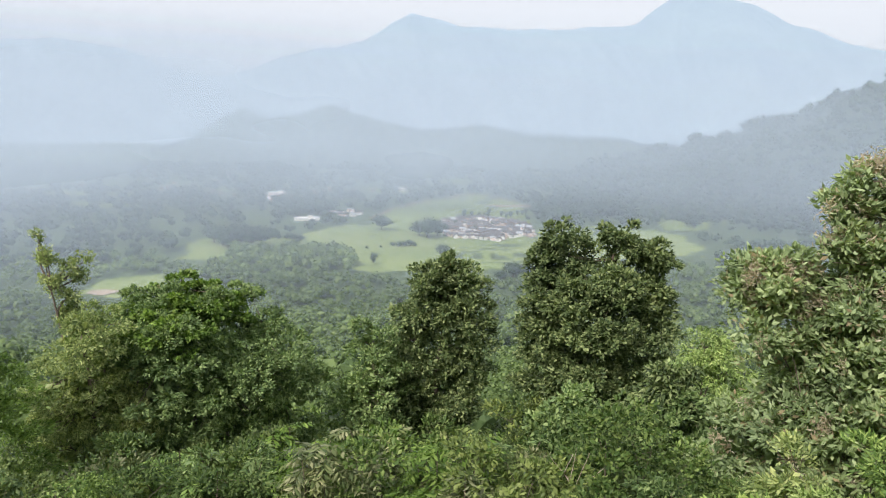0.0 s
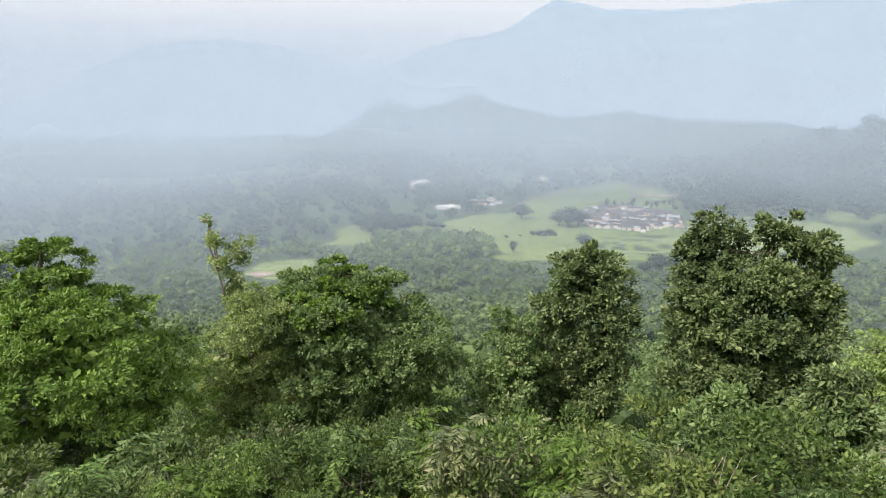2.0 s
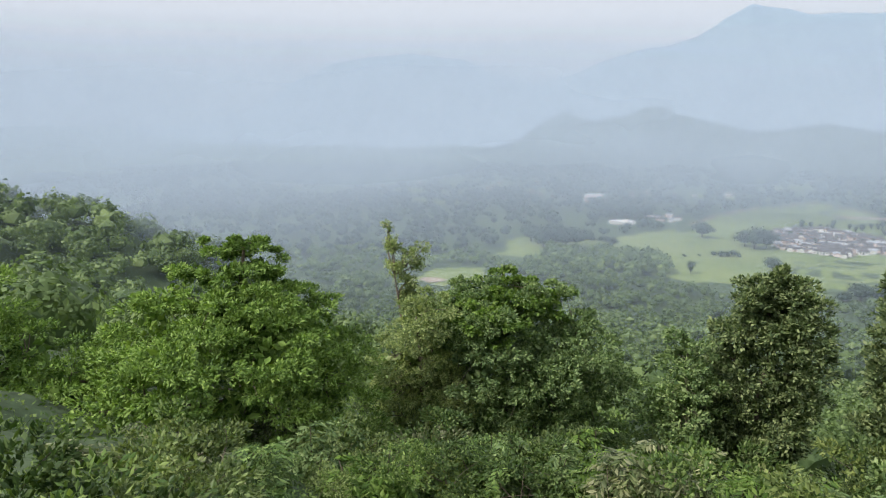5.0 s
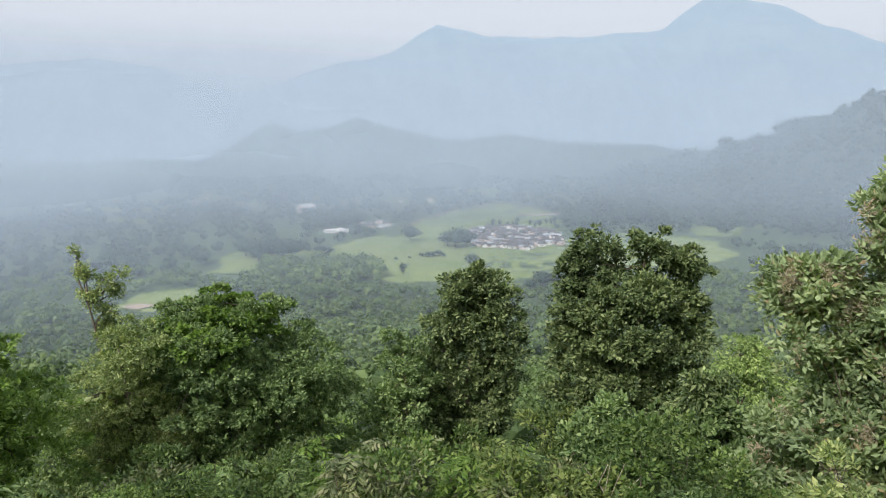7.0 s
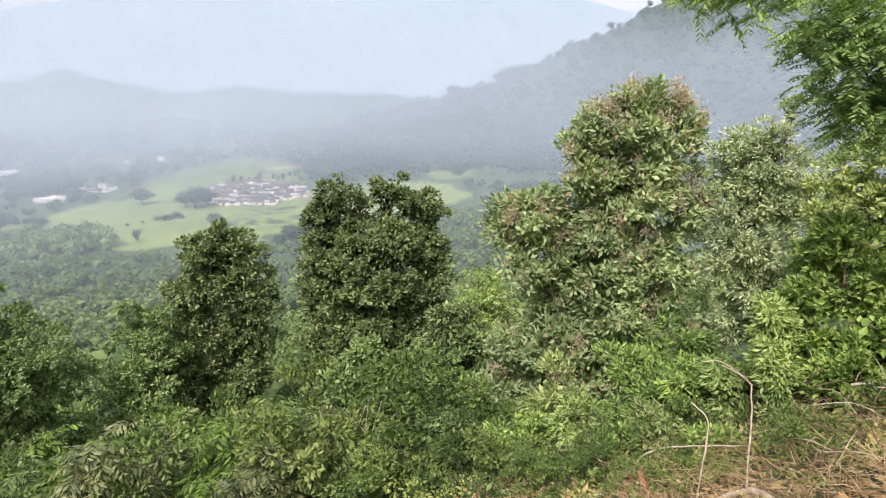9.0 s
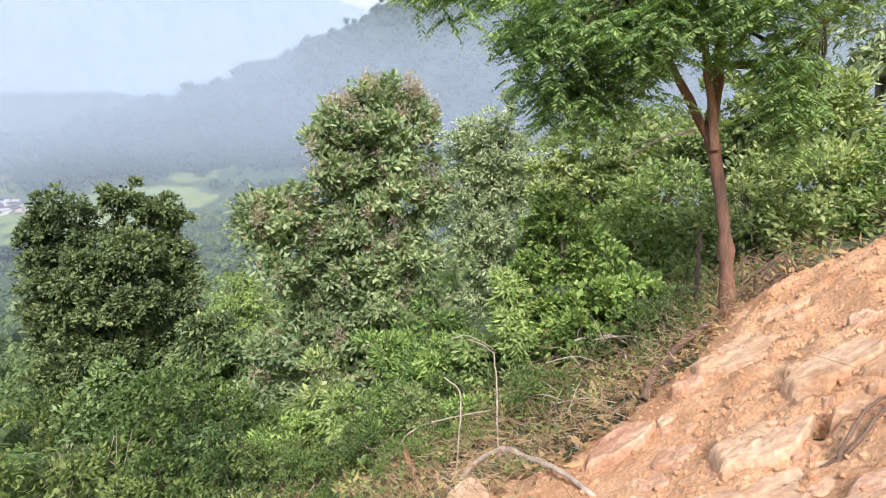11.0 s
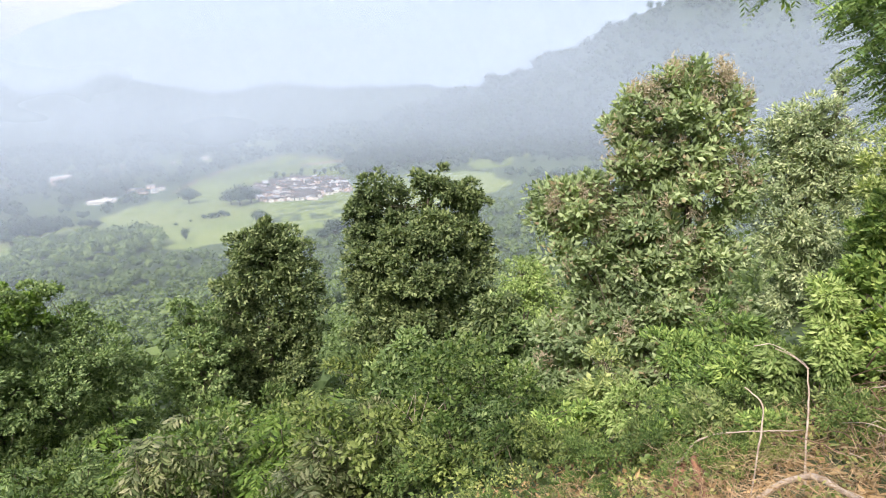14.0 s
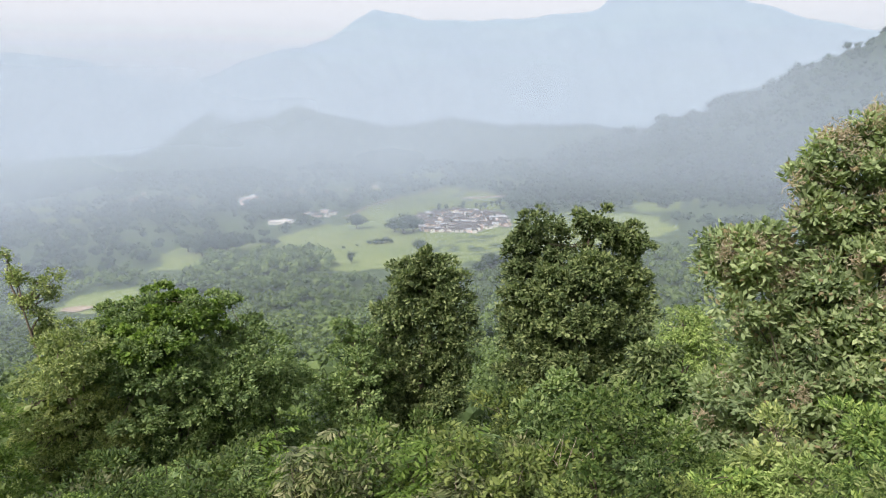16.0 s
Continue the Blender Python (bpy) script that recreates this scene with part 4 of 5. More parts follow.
def compound_shrub(az, el, d, size, mat, label):
    base = np.array(foot(az, d))
    top = spot(az, el, d)
    ob = thing("compound_leaf_shrub", base, label, "shrub", "compound-leaved shrubs")
    for k in range(7):
        tip = top - base + np.array((rng.uniform(-1, 1) * size, rng.uniform(-1, 1) * size, rng.uniform(-0.9, 0.0) * size))
        p = wander(np.zeros(3), tip, 0.05, 8)
        v, f = tube_np(p, np.linspace(0.02, 0.006, 8), 6)
        part("stem", mesh_np("stem", v, f, M_bark, True), M_bark, ob)
        n = 26
        at = p[rng.integers(3, 8, n)]
        out = on_ball(n) * np.array((1, 1, 0.5)) + np.array((0, 0, 0.35))
        v, f = frond_np(at, unit(out), rng.uniform(0.3, 0.62, n), 7, 0.34, 0.36)
        part("foliage", mesh_np("foliage", v, f, mat), mat, ob)


for az, el, d, size, mat, label in (
        (-5, -26.3, 12, 0.55, M_pale, "pale young shrub with compound leaves"), (4.7, -25.8, 11.5, 0.8, M_under, "light green shrub with long compound leaves"), (7.5, -25.5, 12, 0.8, M_leafy, "green shrub with long compound leaves"),
        (-37, -25.5, 12, 0.7, M_leafy, "green shrub with long compound leaves"), (-28, -27, 12, 0.6, M_creep, "light green shrub with long compound leaves"), (-12.5, -26, 12, 0.7, M_vine, "bright green shrub with long compound leaves"),
        (-17, -26.5, 12, 0.7, M_leafy, "green shrub with long compound leaves"), (-22, -27, 12, 0.6, M_creep, "light green shrub with long compound leaves"), (1, -28.0, 10, 0.7, M_vine, "bright green shrub with long compound leaves"),
        (-9, -27.5, 10, 0.6, M_pale, "pale shrub with long compound leaves"), (3.5, -29.0, 9.5, 0.6, M_pale, "pale shrub with long compound leaves"), (16, -28.5, 11, 0.6, M_under, "olive shrub with long compound leaves"), (21, -27.5, 10, 0.6, M_leafy, "green shrub with long compound leaves"),
        (-47, -24.8, 10, 0.8, M_pale, "pale shrub with long compound leaves"), (-51, -24.0, 9.5, 0.9, M_pale, "pale shrub with long compound leaves"), (-55, -24.5, 9.5, 0.9, M_pale, "pale shrub with long compound leaves"),
        (-41, -26.5, 10, 0.7, M_creep, "light green shrub with long compound leaves"), (-33, -28, 10, 0.6, M_vine, "bright green shrub with long compound leaves")):
    compound_shrub(az, el, d, size, mat, label)

for az, el, d, s, i in ((42, -21.3, 9.5, 0.62, 4), (44.5, -20.8, 9.8, 0.6, 5), (40, -22, 10, 0.62, 0), (15.5, -29.5, 9, 0.75, 4), (18, -29.0, 9, 0.75, 5), (20.5, -29.0, 8.6, 0.7, 0), (13, -30, 9, 0.7, 1), (23, -29.5, 8.2, 0.7, 4),
                         (-52, -25, 6, 0.8, 4), (-58, -25, 5.5, 0.8, 0), (-48, -26.5, 7, 0.8, 5), (-64, -25, 5, 0.8, 1), (-55, -28, 5, 0.6, 4)):
    q = spot(az, el, d)
    m = pose(q[0], q[1], q[2] - 2.0 * s, 0, 0, rnd.uniform(0, 360))
    copy_thing(SHRUBS[i], m).matrix_basis = m @ Matrix.Diagonal((s, s, s, 1))
for k in range(46):
    x = rnd.uniform(1.2, 6.8)
    y = float(np.interp(x, (1.5, 3.0, 3.5, 4.8, 5.9, 6.9), (3.6, 3.7, 3.1, 3.1, 3.3, 2.9))) + rnd.uniform(0.1, 2.6)
    s = rnd.uniform(0.16, 0.36)
    m = pose(x, y, float(land(x, y)) - 0.03, 0, 0, rnd.uniform(0, 360))
    copy_thing(SHRUBS[rnd.choice((0, 1, 4, 5))], m).matrix_basis = m @ Matrix.Diagonal((s, s, s * 1.1, 1))


# ---- the slender tree at the earth bank ----
def line_at(*rows):
    return np.array([spot(az, el, d) for az, el, d in rows])


def smooth_line(p, n=14):
    t = np.linspace(0, len(p) - 1, n)
    i = np.clip(t.astype(int), 0, len(p) - 2)
    u = (t - i)[:, None]
    q = np.vstack([2 * p[0] - p[1], p, 2 * p[-1] - p[-2]])
    a, b, c, d = q[i], q[i + 1], q[i + 2], q[i + 3]
    return 0.5 * (2 * b + (c - a) * u + (2 * a - 5 * b + 4 * c - d) * u ** 2 + (3 * b - a - 3 * c + d) * u ** 3)


def knobbly(p, r0, r1, sides=9, rough=0.12):
    v, f = tube_np(p, np.linspace(r0, r1, len(p)) * (1 + rough * rng.normal(size=len(p))), sides)
    return v + rng.normal(size=v.shape) * r1 * rough * 0.6, f


stem_base = spot(62.8, -19.4, 6.5)
lt = thing("slender_roadside_tree", stem_base, "slender tree with reddish bark and drooping feathery leaves", "tree")


lt_trunk = None


def lt_part(name, pts, r0, r1, label="", mat=None):
    v, f = knobbly(smooth_line(pts) - stem_base, r0, r1)
    return part(name, mesh_np(name, v, f, mat or M_redbark, True), M_redbark, lt_trunk or lt, label)


lt_trunk = lt_part("trunk", line_at((62.9, -21.7, 6.5), (62.8, -18.2, 6.5), (62.5, -15.7, 6.52), (62.1, -12.9, 6.55), (61.1, -8.1, 6.55), (60.1, -4.5, 6.55)), 0.080, 0.054, "reddish trunk with patches of peeling bark")
lt_part("limb", line_at((60.2, -5.5, 6.56), (60.4, -1.8, 6.6), (60.4, 1.1, 6.65), (60.0, 4.9, 6.7), (61.2, 11.9, 6.8), (62.4, 20.9, 6.9)), 0.055, 0.03, "upright main limb")
lt_part("limb", line_at((60.7, -6.3, 6.5), (60.1, -2.6, 6.46), (59.4, 0.7, 6.5), (58.8, 5.0, 6.5), (57.2, 12.0, 6.3), (56.4, 19.1, 6.1)), 0.042, 0.022, "peeled orange limb", M_orangebark)
lt_part("limb", line_at((60.0, -5.3, 6.55), (58.5, -2.5, 6.5), (57.6, -1.1, 6.45), (56.3, 1.2, 6.4), (53.0, 5.1, 6.2), (47.1, 8.8, 5.9), (40.1, 11.0, 5.6)), 0.04, 0.016, "limb that leans out over the slope")
lt_part("limb", line_at((59.2, -4.9, 6.55), (56.8, -5.6, 6.5), (53.9, -7.4, 6.5)), 0.016, 0.006, "short dead twig", M_dry)
lt_part("limb", line_at((60.3, -0.1, 6.6), (64.0, 0.3, 6.6), (67.0, 2.8, 6.6), (72.1, 6.7, 6.5), (77.1, 9.6, 6.3)), 0.035, 0.012)
lt_part("limb", line_at((61.0, 2.9, 6.6), (64.0, 1.3, 6.5), (65.9, -0.6, 6.4)), 0.02, 0.008)
CANOPY = lobes_at(6.3, (51.2, -3.0, 2.4, 1.8), (48.8, -3.4, 1.8, 1.6), (38.6, 6.0, 2.6, 1.5), (42.2, 5.6, 3.0, 1.7), (49.2, -2.4, 2.4, 2.0), (66.2, -4.0, 1.6, 2.6), (52.0, 2.5, 5.0, 4.2), (46.7, 0.9, 3.2, 3.6), (48.1, 1.8, 3.0, 3.4), (50.9, -1.5, 3, 2.2), (46.5, 6.3, 4.5, 2.8), (54.9, 1.6, 5, 5.5), (58.1, 6.0, 6, 5), (63.5, 3.4, 4.5, 4.5), (65.4, -1.2, 2.2, 4.0), (39.6, 8.5, 3.5, 2.4), (69.1, 6.8, 5, 2.5), (55.1, 8.6, 7, 2.2))
c = np.array([q[0] for q in CANOPY])
r = np.array([q[1] for q in CANOPY])
ends = 480
pick = rng.choice(len(CANOPY), ends, p=r[:, 0] * r[:, 2] / np.sum(r[:, 0] * r[:, 2]))
twig_end = c[pick] + on_ball(ends) * r[pick] * rng.random((ends, 1)) ** 0.45 * np.array((1, 1.3, 1))
n = ends * 8
out = on_ball(n)
at = np.repeat(twig_end, 8, axis=0) + rng.normal(size=(n, 3)) * 0.05
v, f = frond_np(at - stem_base, unit(out * np.array((1, 1, 0.3)) + 0.5 * on_ball(n)), rng.uniform(0.18, 0.32, n), 11, 0.33, 0.27)
part("crown", mesh_np("crown", v, f, M_feather), M_feather, lt, "drooping feathery green leaves")
twig_lines = []
spine = np.concatenate([line_at((60.0, 4.9, 6.7), (61.2, 11.9, 6.8), (57.2, 12.0, 6.3), (53.0, 5.1, 6.2), (47.1, 8.8, 5.9), (40.1, 11.0, 5.6), (56.3, 1.2, 6.4), (67.0, 2.8, 6.6), (72.1, 6.7, 6.5))])
for q in at[rng.choice(n, 160, replace=False)]:
    a = spine[np.argmin(np.linalg.norm(spine - q, axis=1))]
    twig_lines.append(tube_np(wander(a, q, 0.08, 6) - stem_base, np.linspace(0.011, 0.003, 6), 4))
v, f = joined(twig_lines)
tw = part("twig_spray", mesh_np("twig_spray", v, f, M_bark, True), M_bark, lt)
tw["kind"] = "stuff"

# flower heads of the flowering tree
v, f = blade_np(rng.normal(size=(90, 3)) * np.array((0.07, 0.07, 0.11)), on_ball(90) + np.array((0, 0, 0.3)), on_ball(90), rng.uniform(0.06, 0.13, 90), rng.uniform(0.012, 0.024, 90))
head = mesh_np("flower_head", v, f, M_flower)
fb = np.array(flow.location)
flow_crown = next(o for o in flow.children if o.name.startswith("crown"))
heads = np.array([max(0.0, q[0][2] - FLOW[-1][0][2] + 3.0) + (1.5 if q[0][0] < 6.4 else 0) for q in FLOW])
heads = heads / heads.sum()
for k in range(150):
    i = int(rng.choice(len(FLOW), p=heads))
    cc, rr = np.array(FLOW[i][0]), np.array(FLOW[i][1])
    o = on_ball(1)[0]
    o[2] = abs(o[2]) * 0.8
    o[1] = -abs(o[1]) * 0.9
    q = cc + unit(o) * rr * 1.04 - fb
    ob = part("flower_head", head, M_flower, flow_crown, "dry buff flower head")
    ob["kind"] = "stuff"
    ob.location, ob.rotation_euler, ob.scale = q, (rng.uniform(-0.6, 0.6), rng.uniform(-0.6, 0.6), rng.uniform(0, 6)), (rng.uniform(0.6, 1.15),) * 3


# ---- earth bank, stones and dead wood ----
def bank_height(x, y):
    x, y = x - 0.13, y + 0.05
    edge = np.interp(x, (1.5, 3.0, 3.5, 4.8, 5.9, 6.4, 6.9, 8, 10), (3.3, 3.4, 2.75, 2.75, 2.95, 2.55, 2.0, 1.0, -0.6)) + 0.22 * fbm(x * 1.6, y * 1.6, 61, 3)
    base = -0.567 + 0.248 * 13 * np.tanh(x / 13) - 0.5227 * y
    m = np.clip((edge - y) / 0.35, -1.2, 1)
    m = m * np.clip((x - 1.2) / 0.8, 0, 1)
    lump = 0.16 * fbm(x * 0.9, y * 0.9, 71, 3) + 0.09 * np.abs(fbm(x * 1.9 + y, y * 1.9 - 0.6 * x, 72, 4)) + 0.07 * fbm(x * 5, y * 5, 73, 4) + 0.05 * fbm(x * 13, y * 13, 74, 3)
    return base + 0.08 + 0.12 * np.where(m > 0, m, m * 3.5) + np.maximum(lump, -0.07) * np.clip(m, 0, 1) + 0.09 * np.clip(x - 5.0, 0, 2)


def bank_spot(az, el):
    """Where a line from the eye first meets the bank."""
    for d in np.arange(2.4, 9.0, 0.01):
        q = spot(az, el, d)
        if max(float(bank_height(q[0], q[1])), float(land(q[0], q[1]))) > q[2]:
            break
    return q


gx, gy = np.meshgrid(np.arange(1.2, 10.5, 0.035), np.arange(-1.6, 4.2, 0.035))
zz = bank_height(gx, gy)
ragged = 0.9 * fbm(gx * 1.1, gy * 1.1, 64, 4)
fade = np.clip((gx - 1.3 + np.where(gy < 2.2, ragged, 0)) / 0.5, 0, 1) * np.clip((gy + 1.1 + ragged) / 0.6, 0, 1) * np.clip((gx - 1.2) / 0.2, 0, 1) * np.clip((gy + 1.6) / 0.2, 0, 1) * np.clip((10.45 - gx) / 0.8, 0, 1)
zz = zz * fade + (np.minimum(land(gx, gy), zz) - 0.25) * (1 - fade)
burrow = bank_spot(70.0, -25.4)
zz = zz - 0.40 * np.exp(-((gx - burrow[0]) ** 2 + (gy - burrow[1]) ** 2) ** 2 / 0.085 ** 4)
nr, nc = gx.shape
i, j = np.meshgrid(np.arange(nr - 1), np.arange(nc - 1), indexing="ij")
k = (i * nc + j).ravel()
tagged(new("earth_bank", mesh_np("earth_bank", np.stack([gx, gy, zz], -1).reshape(-1, 3), np.stack([k, k + 1, k + nc + 1, k + nc], 1), M_earth, True)), "bank of freshly dug orange earth and broken rock", "earth bank", kind="structure")


def rock(size, seed, flat=1.0, worn=True):
    """A broken stone: a ball cut by chance planes, its faces slightly uneven."""
    g = np.random.default_rng(seed)
    bm = bmesh.new()
    bmesh.ops.create_icosphere(bm, subdivisions=3 if worn else 1, radius=0.5)
    p = np.array([q.co[:] for q in bm.verts]) * np.array((1.25, 1.0, 0.9))
    for n in unit(g.normal(size=(11, 3))):
        cut = np.maximum(p @ n - g.uniform(0.24, 0.40), 0)
        p = p - cut[:, None] * n * 0.96
    if worn:
        p = p * (1 + 0.10 * fbm(p[:, 0] * 7 + p[:, 2] * 5, p[:, 1] * 7 - p[:, 2] * 4, seed, 4))[:, None]
    for q, w in zip(bm.verts, p * size * np.array((1, 1, flat))):
        q.co = w
    return bm


def stone(place, size, seed, label, mat, turn, sink=0.3, level=False):
    """size: width, depth and thickness of a broken slab with a flattish top."""
    g = np.random.default_rng(seed)
    bm = rock(1.0, seed, 1.0)
    for q in bm.verts:
        q.co = (q.co.x * size[0], q.co.y * size[1], min(q.co.z, 0.2 + 0.05 * q.co.x + 0.05 * float(fbm(q.co.x * 5, q.co.y * 5, seed, 4))) * size[2] * 1.5)
    me = bpy.data.meshes.new("stone")
    bm.to_mesh(me)
    bm.free()
    me.materials.append(mat)
    big = max(size) > 0.4
    ob = new("boulder" if big else "stone", me)
    lean = (0, 0) if level else (-27 + g.uniform(-6, 6), -14 + g.uniform(-6, 6))
    ob.matrix_world = pose(place[0], place[1], place[2] - size[2] * sink, *lean, 0) @ pose(0, 0, 0, 0, 0, turn)
    return tagged(ob, label, "boulder" if big else "stone", "stones on the earth bank")


def outcrop(az, el, w, dp, h, turn, seed, mat, label, lip=0.0):
    """A rock slab bedded in the bank: a broken-edged plate that follows the slope, its lower edge standing free. w, dp: half sizes; h: how far it stands out."""
    g = np.random.default_rng(seed)
    q = bank_spot(az, el)
    w, dp, h, turn = 0.85 * w, 0.95 * dp, 0.5 * h, turn + g.uniform(-28, 28)
    n, rings = 56, 15
    a = np.linspace(0, 2 * np.pi, n, endpoint=False)
    edge = np.full(n, 1.35)
    for b in np.linspace(0, 2 * np.pi, 7, endpoint=False) + g.uniform(-0.35, 0.35, 7):
        edge = np.minimum(edge, g.uniform(0.78, 1.05) / np.maximum(np.cos(a - b), 0.15))
    edge = edge * (1 + 0.07 * fbm(np.cos(a) * 4 + seed, np.sin(a) * 4, seed, 4))
    t = np.concatenate([np.linspace(0.03, 0.86, rings - 6), (0.90, 0.94, 0.97, 0.99, 1.0, 1.0)])
    drop = np.concatenate([np.zeros(rings - 6), (0.03, 0.10, 0.24, 0.5, 0.8, 1.9)])
    u, v = np.outer(t, edge * np.cos(a)) * w, np.outer(t, edge * np.sin(a)) * dp
    c, k = math.cos(radians(turn)), math.sin(radians(turn))
    x, y = q[0] + u * c - v * k, q[1] + u * k + v * c
    slope = q[2] + 0.235 * (x - q[0]) - 0.50 * (y - q[1])
    face = 0.22 * fbm(u * 2.1 / w + seed, v * 2.1 / dp, seed + 3, 5) + g.uniform(-0.12, 0.12) * u / w
    z = slope + h * (0.75 + face * 2.2 + lip * v / dp) - (h + 0.06) * drop[:, None]
    i, j = np.meshgrid(np.arange(rings - 1), np.arange(n), indexing="ij")
    f = np.stack([i * n + j, i * n + (j + 1) % n, (i + 1) * n + (j + 1) % n, (i + 1) * n + j], -1).reshape(-1, 4)
    centre = np.array((q[0], q[1], q[2]))
    ob = new("boulder" if w > 0.2 else "stone", mesh_np("boulder", np.stack([x, y, z], -1).reshape(-1, 3) - centre, f, mat, False))
    ob.location = centre
    return tagged(ob, label, "boulder" if w > 0.2 else "stone", "stones on the earth bank")


for n, (az, el, w, dp, h, turn, mat, label) in enumerate((
        (64.3, -22.0, 0.42, 0.34, 0.20, -35, M_rock, "big tan rock with a broken orange face at the bank edge"),
        (66.4, -27.8, 0.30, 0.22, 0.10, -28, M_rock, "pale grey-white broken rock slab in the orange earth"),
        (68.6, -30.6, 0.42, 0.20, 0.09, -30, M_rock, "long tan rock slab half sunk in the orange earth"),
        (73.0, -23.4, 0.17, 0.09, 0.06, -34, M_rock, "flat pale rock slab half sunk in the orange earth"),
        (74.2, -22.5, 0.09, 0.06, 0.05, 0, M_rock, "small white stone lying on the orange earth"),
        (67.4, -17.5, 0.34, 0.13, 0.08, -28, M_rock, "grey stone ledge at the top of the bank"),
        (70.9, -20.9, 0.38, 0.18, 0.07, -32, M_rock, "slanting grey-white rock slab in the orange earth"),
        (74.4, -20.3, 0.18, 0.15, 0.07, -20, M_rock, "pale stone half sunk in the bank"),
        (55.4, -29.6, 0.26, 0.18, 0.13, -25, M_rockred, "angular orange-tan rock at the bank edge"),
        (59.9, -29.9, 0.17, 0.12, 0.06, -20, M_rockred, "tan stone half sunk in the earth"),
        (72.4, -31.9, 0.26, 0.13, 0.09, 5, M_rock, "flat tan stone at the foot of the earth bank"),
        (72.1, -17.7, 0.12, 0.10, 0.08, 10, M_rockred, "orange-stained stone in the bank"),
        (56.8, -34.2, 0.11, 0.08, 0.09, 60, M_rock, "pale pointed stone half sunk in the earth"),
        (59.0, -27.3, 0.15, 0.06, 0.05, -10, M_rock, "flat pale stone lying on the orange earth"),
        (63.9, -18.8, 0.09, 0.07, 0.08, 0, M_rock, "pale stone beside the slender trunk"),
        (60.4, -24.6, 0.14, 0.12, 0.12, 0, M_rockred, "orange stone below the rock face"),
        (75.8, -28.5, 0.22, 0.15, 0.08, -20, M_rockred, "orange-stained stone in the bank"),
        (62.4, -33.2, 0.10, 0.07, 0.06, 20, M_rock, "small pale stone lying on the orange earth"),
        (58.4, -32.2, 0.12, 0.09, 0.06, 40, M_rockred, "tan stone half sunk in the earth"),
        (77.0, -18.5, 0.30, 0.16, 0.09, -25, M_rock, "pale stone half sunk at the top of the bank"),
        (69.6, -33.2, 0.05, 0.04, 0.05, 0, M_rock, "small white stone lying on the orange earth"))):
    outcrop(az, el, w, dp, h, turn, 140 + n, mat, label, 0.25 if n == 0 else 0.0)
stone(bank_spot(41.6, -36.0) + np.array((0, 0, 0.10)), (0.42, 0.36, 0.34), 171, "large pale boulder with rust stains at the bank edge", M_rock, 20, 0.0, True)
stone(bank_spot(47.3, -35.9), (0.42, 0.2, 0.16), 172, "long grey stone at the bank edge", M_rock, 5, 0.0, True)
stone(bank_spot(51.9, -35.6), (0.3, 0.2, 0.16), 173, "flat tan stone at the bank edge", M_rockred, 5, 0.0, True)
for n in range(34):
    w = rng.uniform(0.03, 0.08)
    outcrop(rng.uniform(56, 79), rng.uniform(-33, -18), w, w * rng.uniform(0.5, 0.9), w * 0.6, rng.uniform(-60, 60), 180 + n, M_rockred if n % 3 else M_rock, "small angular stone bedded in the orange earth")
# small rubble
rubble = []
for n in range(5):
    bm = rock(1.0, 300 + n, 0.8, False)
    bmesh.ops.triangulate(bm, faces=bm.faces[:])
    rubble.append((np.array([q.co[:] for q in bm.verts]), np.array([[q.index for q in g.verts] for g in bm.faces])))
    bm.free()
pieces = []
for n in range(7500):
    x, y = rng.uniform(1.8, 8.5), rng.uniform(-0.8, 3.2)
    if y > np.interp(x, (1.5, 3.0, 4.8, 5.9, 6.9, 8), (2.3, 2.9, 2.9, 3.0, 1.9, 0.9)):
        continue
    v, f = rubble[n % 5]
    s = 0.010 + 0.055 * rng.random() ** 3.5
    R = np.array(Euler(rng.uniform(0, 6, 3)).to_matrix())
    pieces.append(((v * s) @ R.T + np.array((x, y, float(bank_height(x, y)) + s * 0.15)), f))
v, f = joined(pieces)
tagged(new("rubble", mesh_np("rubble", v, f, M_earth)), "loose clods and small stones strewn over the earth bank", "rubble", kind="stuff")


def stick(name, label, pts, r0, r1, mat, category="branch", group="dead wood on the bank"):
    p = smooth_line(pts, 16)
    p = p + rng.normal(size=p.shape) * r0 * 0.25
    v, f = knobbly(p - p[0], r0, r1, 8, 0.1)
    ob = new(name, mesh_np(name, v, f, mat, True))
    ob.location = p[0]
    return tagged(ob, label, category, group)


stick("bent_branch", "thick bent grey branch lying across the bank edge", line_at((41.2, -33.2, 4.55), (42.5, -32.0, 4.55), (44.8, -30.9, 4.5), (48.3, -31.6, 4.2), (52.2, -33.1, 3.8), (54.5, -34.7, 3.62)), 0.023, 0.018, M_dry)
stick("upright_twig", "thin pale upright twig", line_at((40.6, -34.0, 4.9), (41.0, -28.7, 5.0), (40.9, -26.5, 5.05), (39.6, -25.4, 5.1)), 0.007, 0.004, M_dry)
stick("upright_twig", "thin pale upright twig", line_at((44.6, -31.9, 4.95), (44.3, -28.3, 5.0), (44.2, -25.8, 5.05), (43.9, -23.4, 5.1)), 0.009, 0.005, M_dry)
stick("upright_twig", "thin pale side twig", line_at((43.9, -23.4, 5.1), (42.8, -22.7, 5.1), (41.5, -22.3, 5.1)), 0.005, 0.003, M_dry)
stick("fallen_twig", "thin pale twig lying across the weeds", line_at((34.9, -31.6, 5.6), (37.3, -29.3, 5.6), (44.2, -27.8, 5.4)), 0.009, 0.005, M_dry)
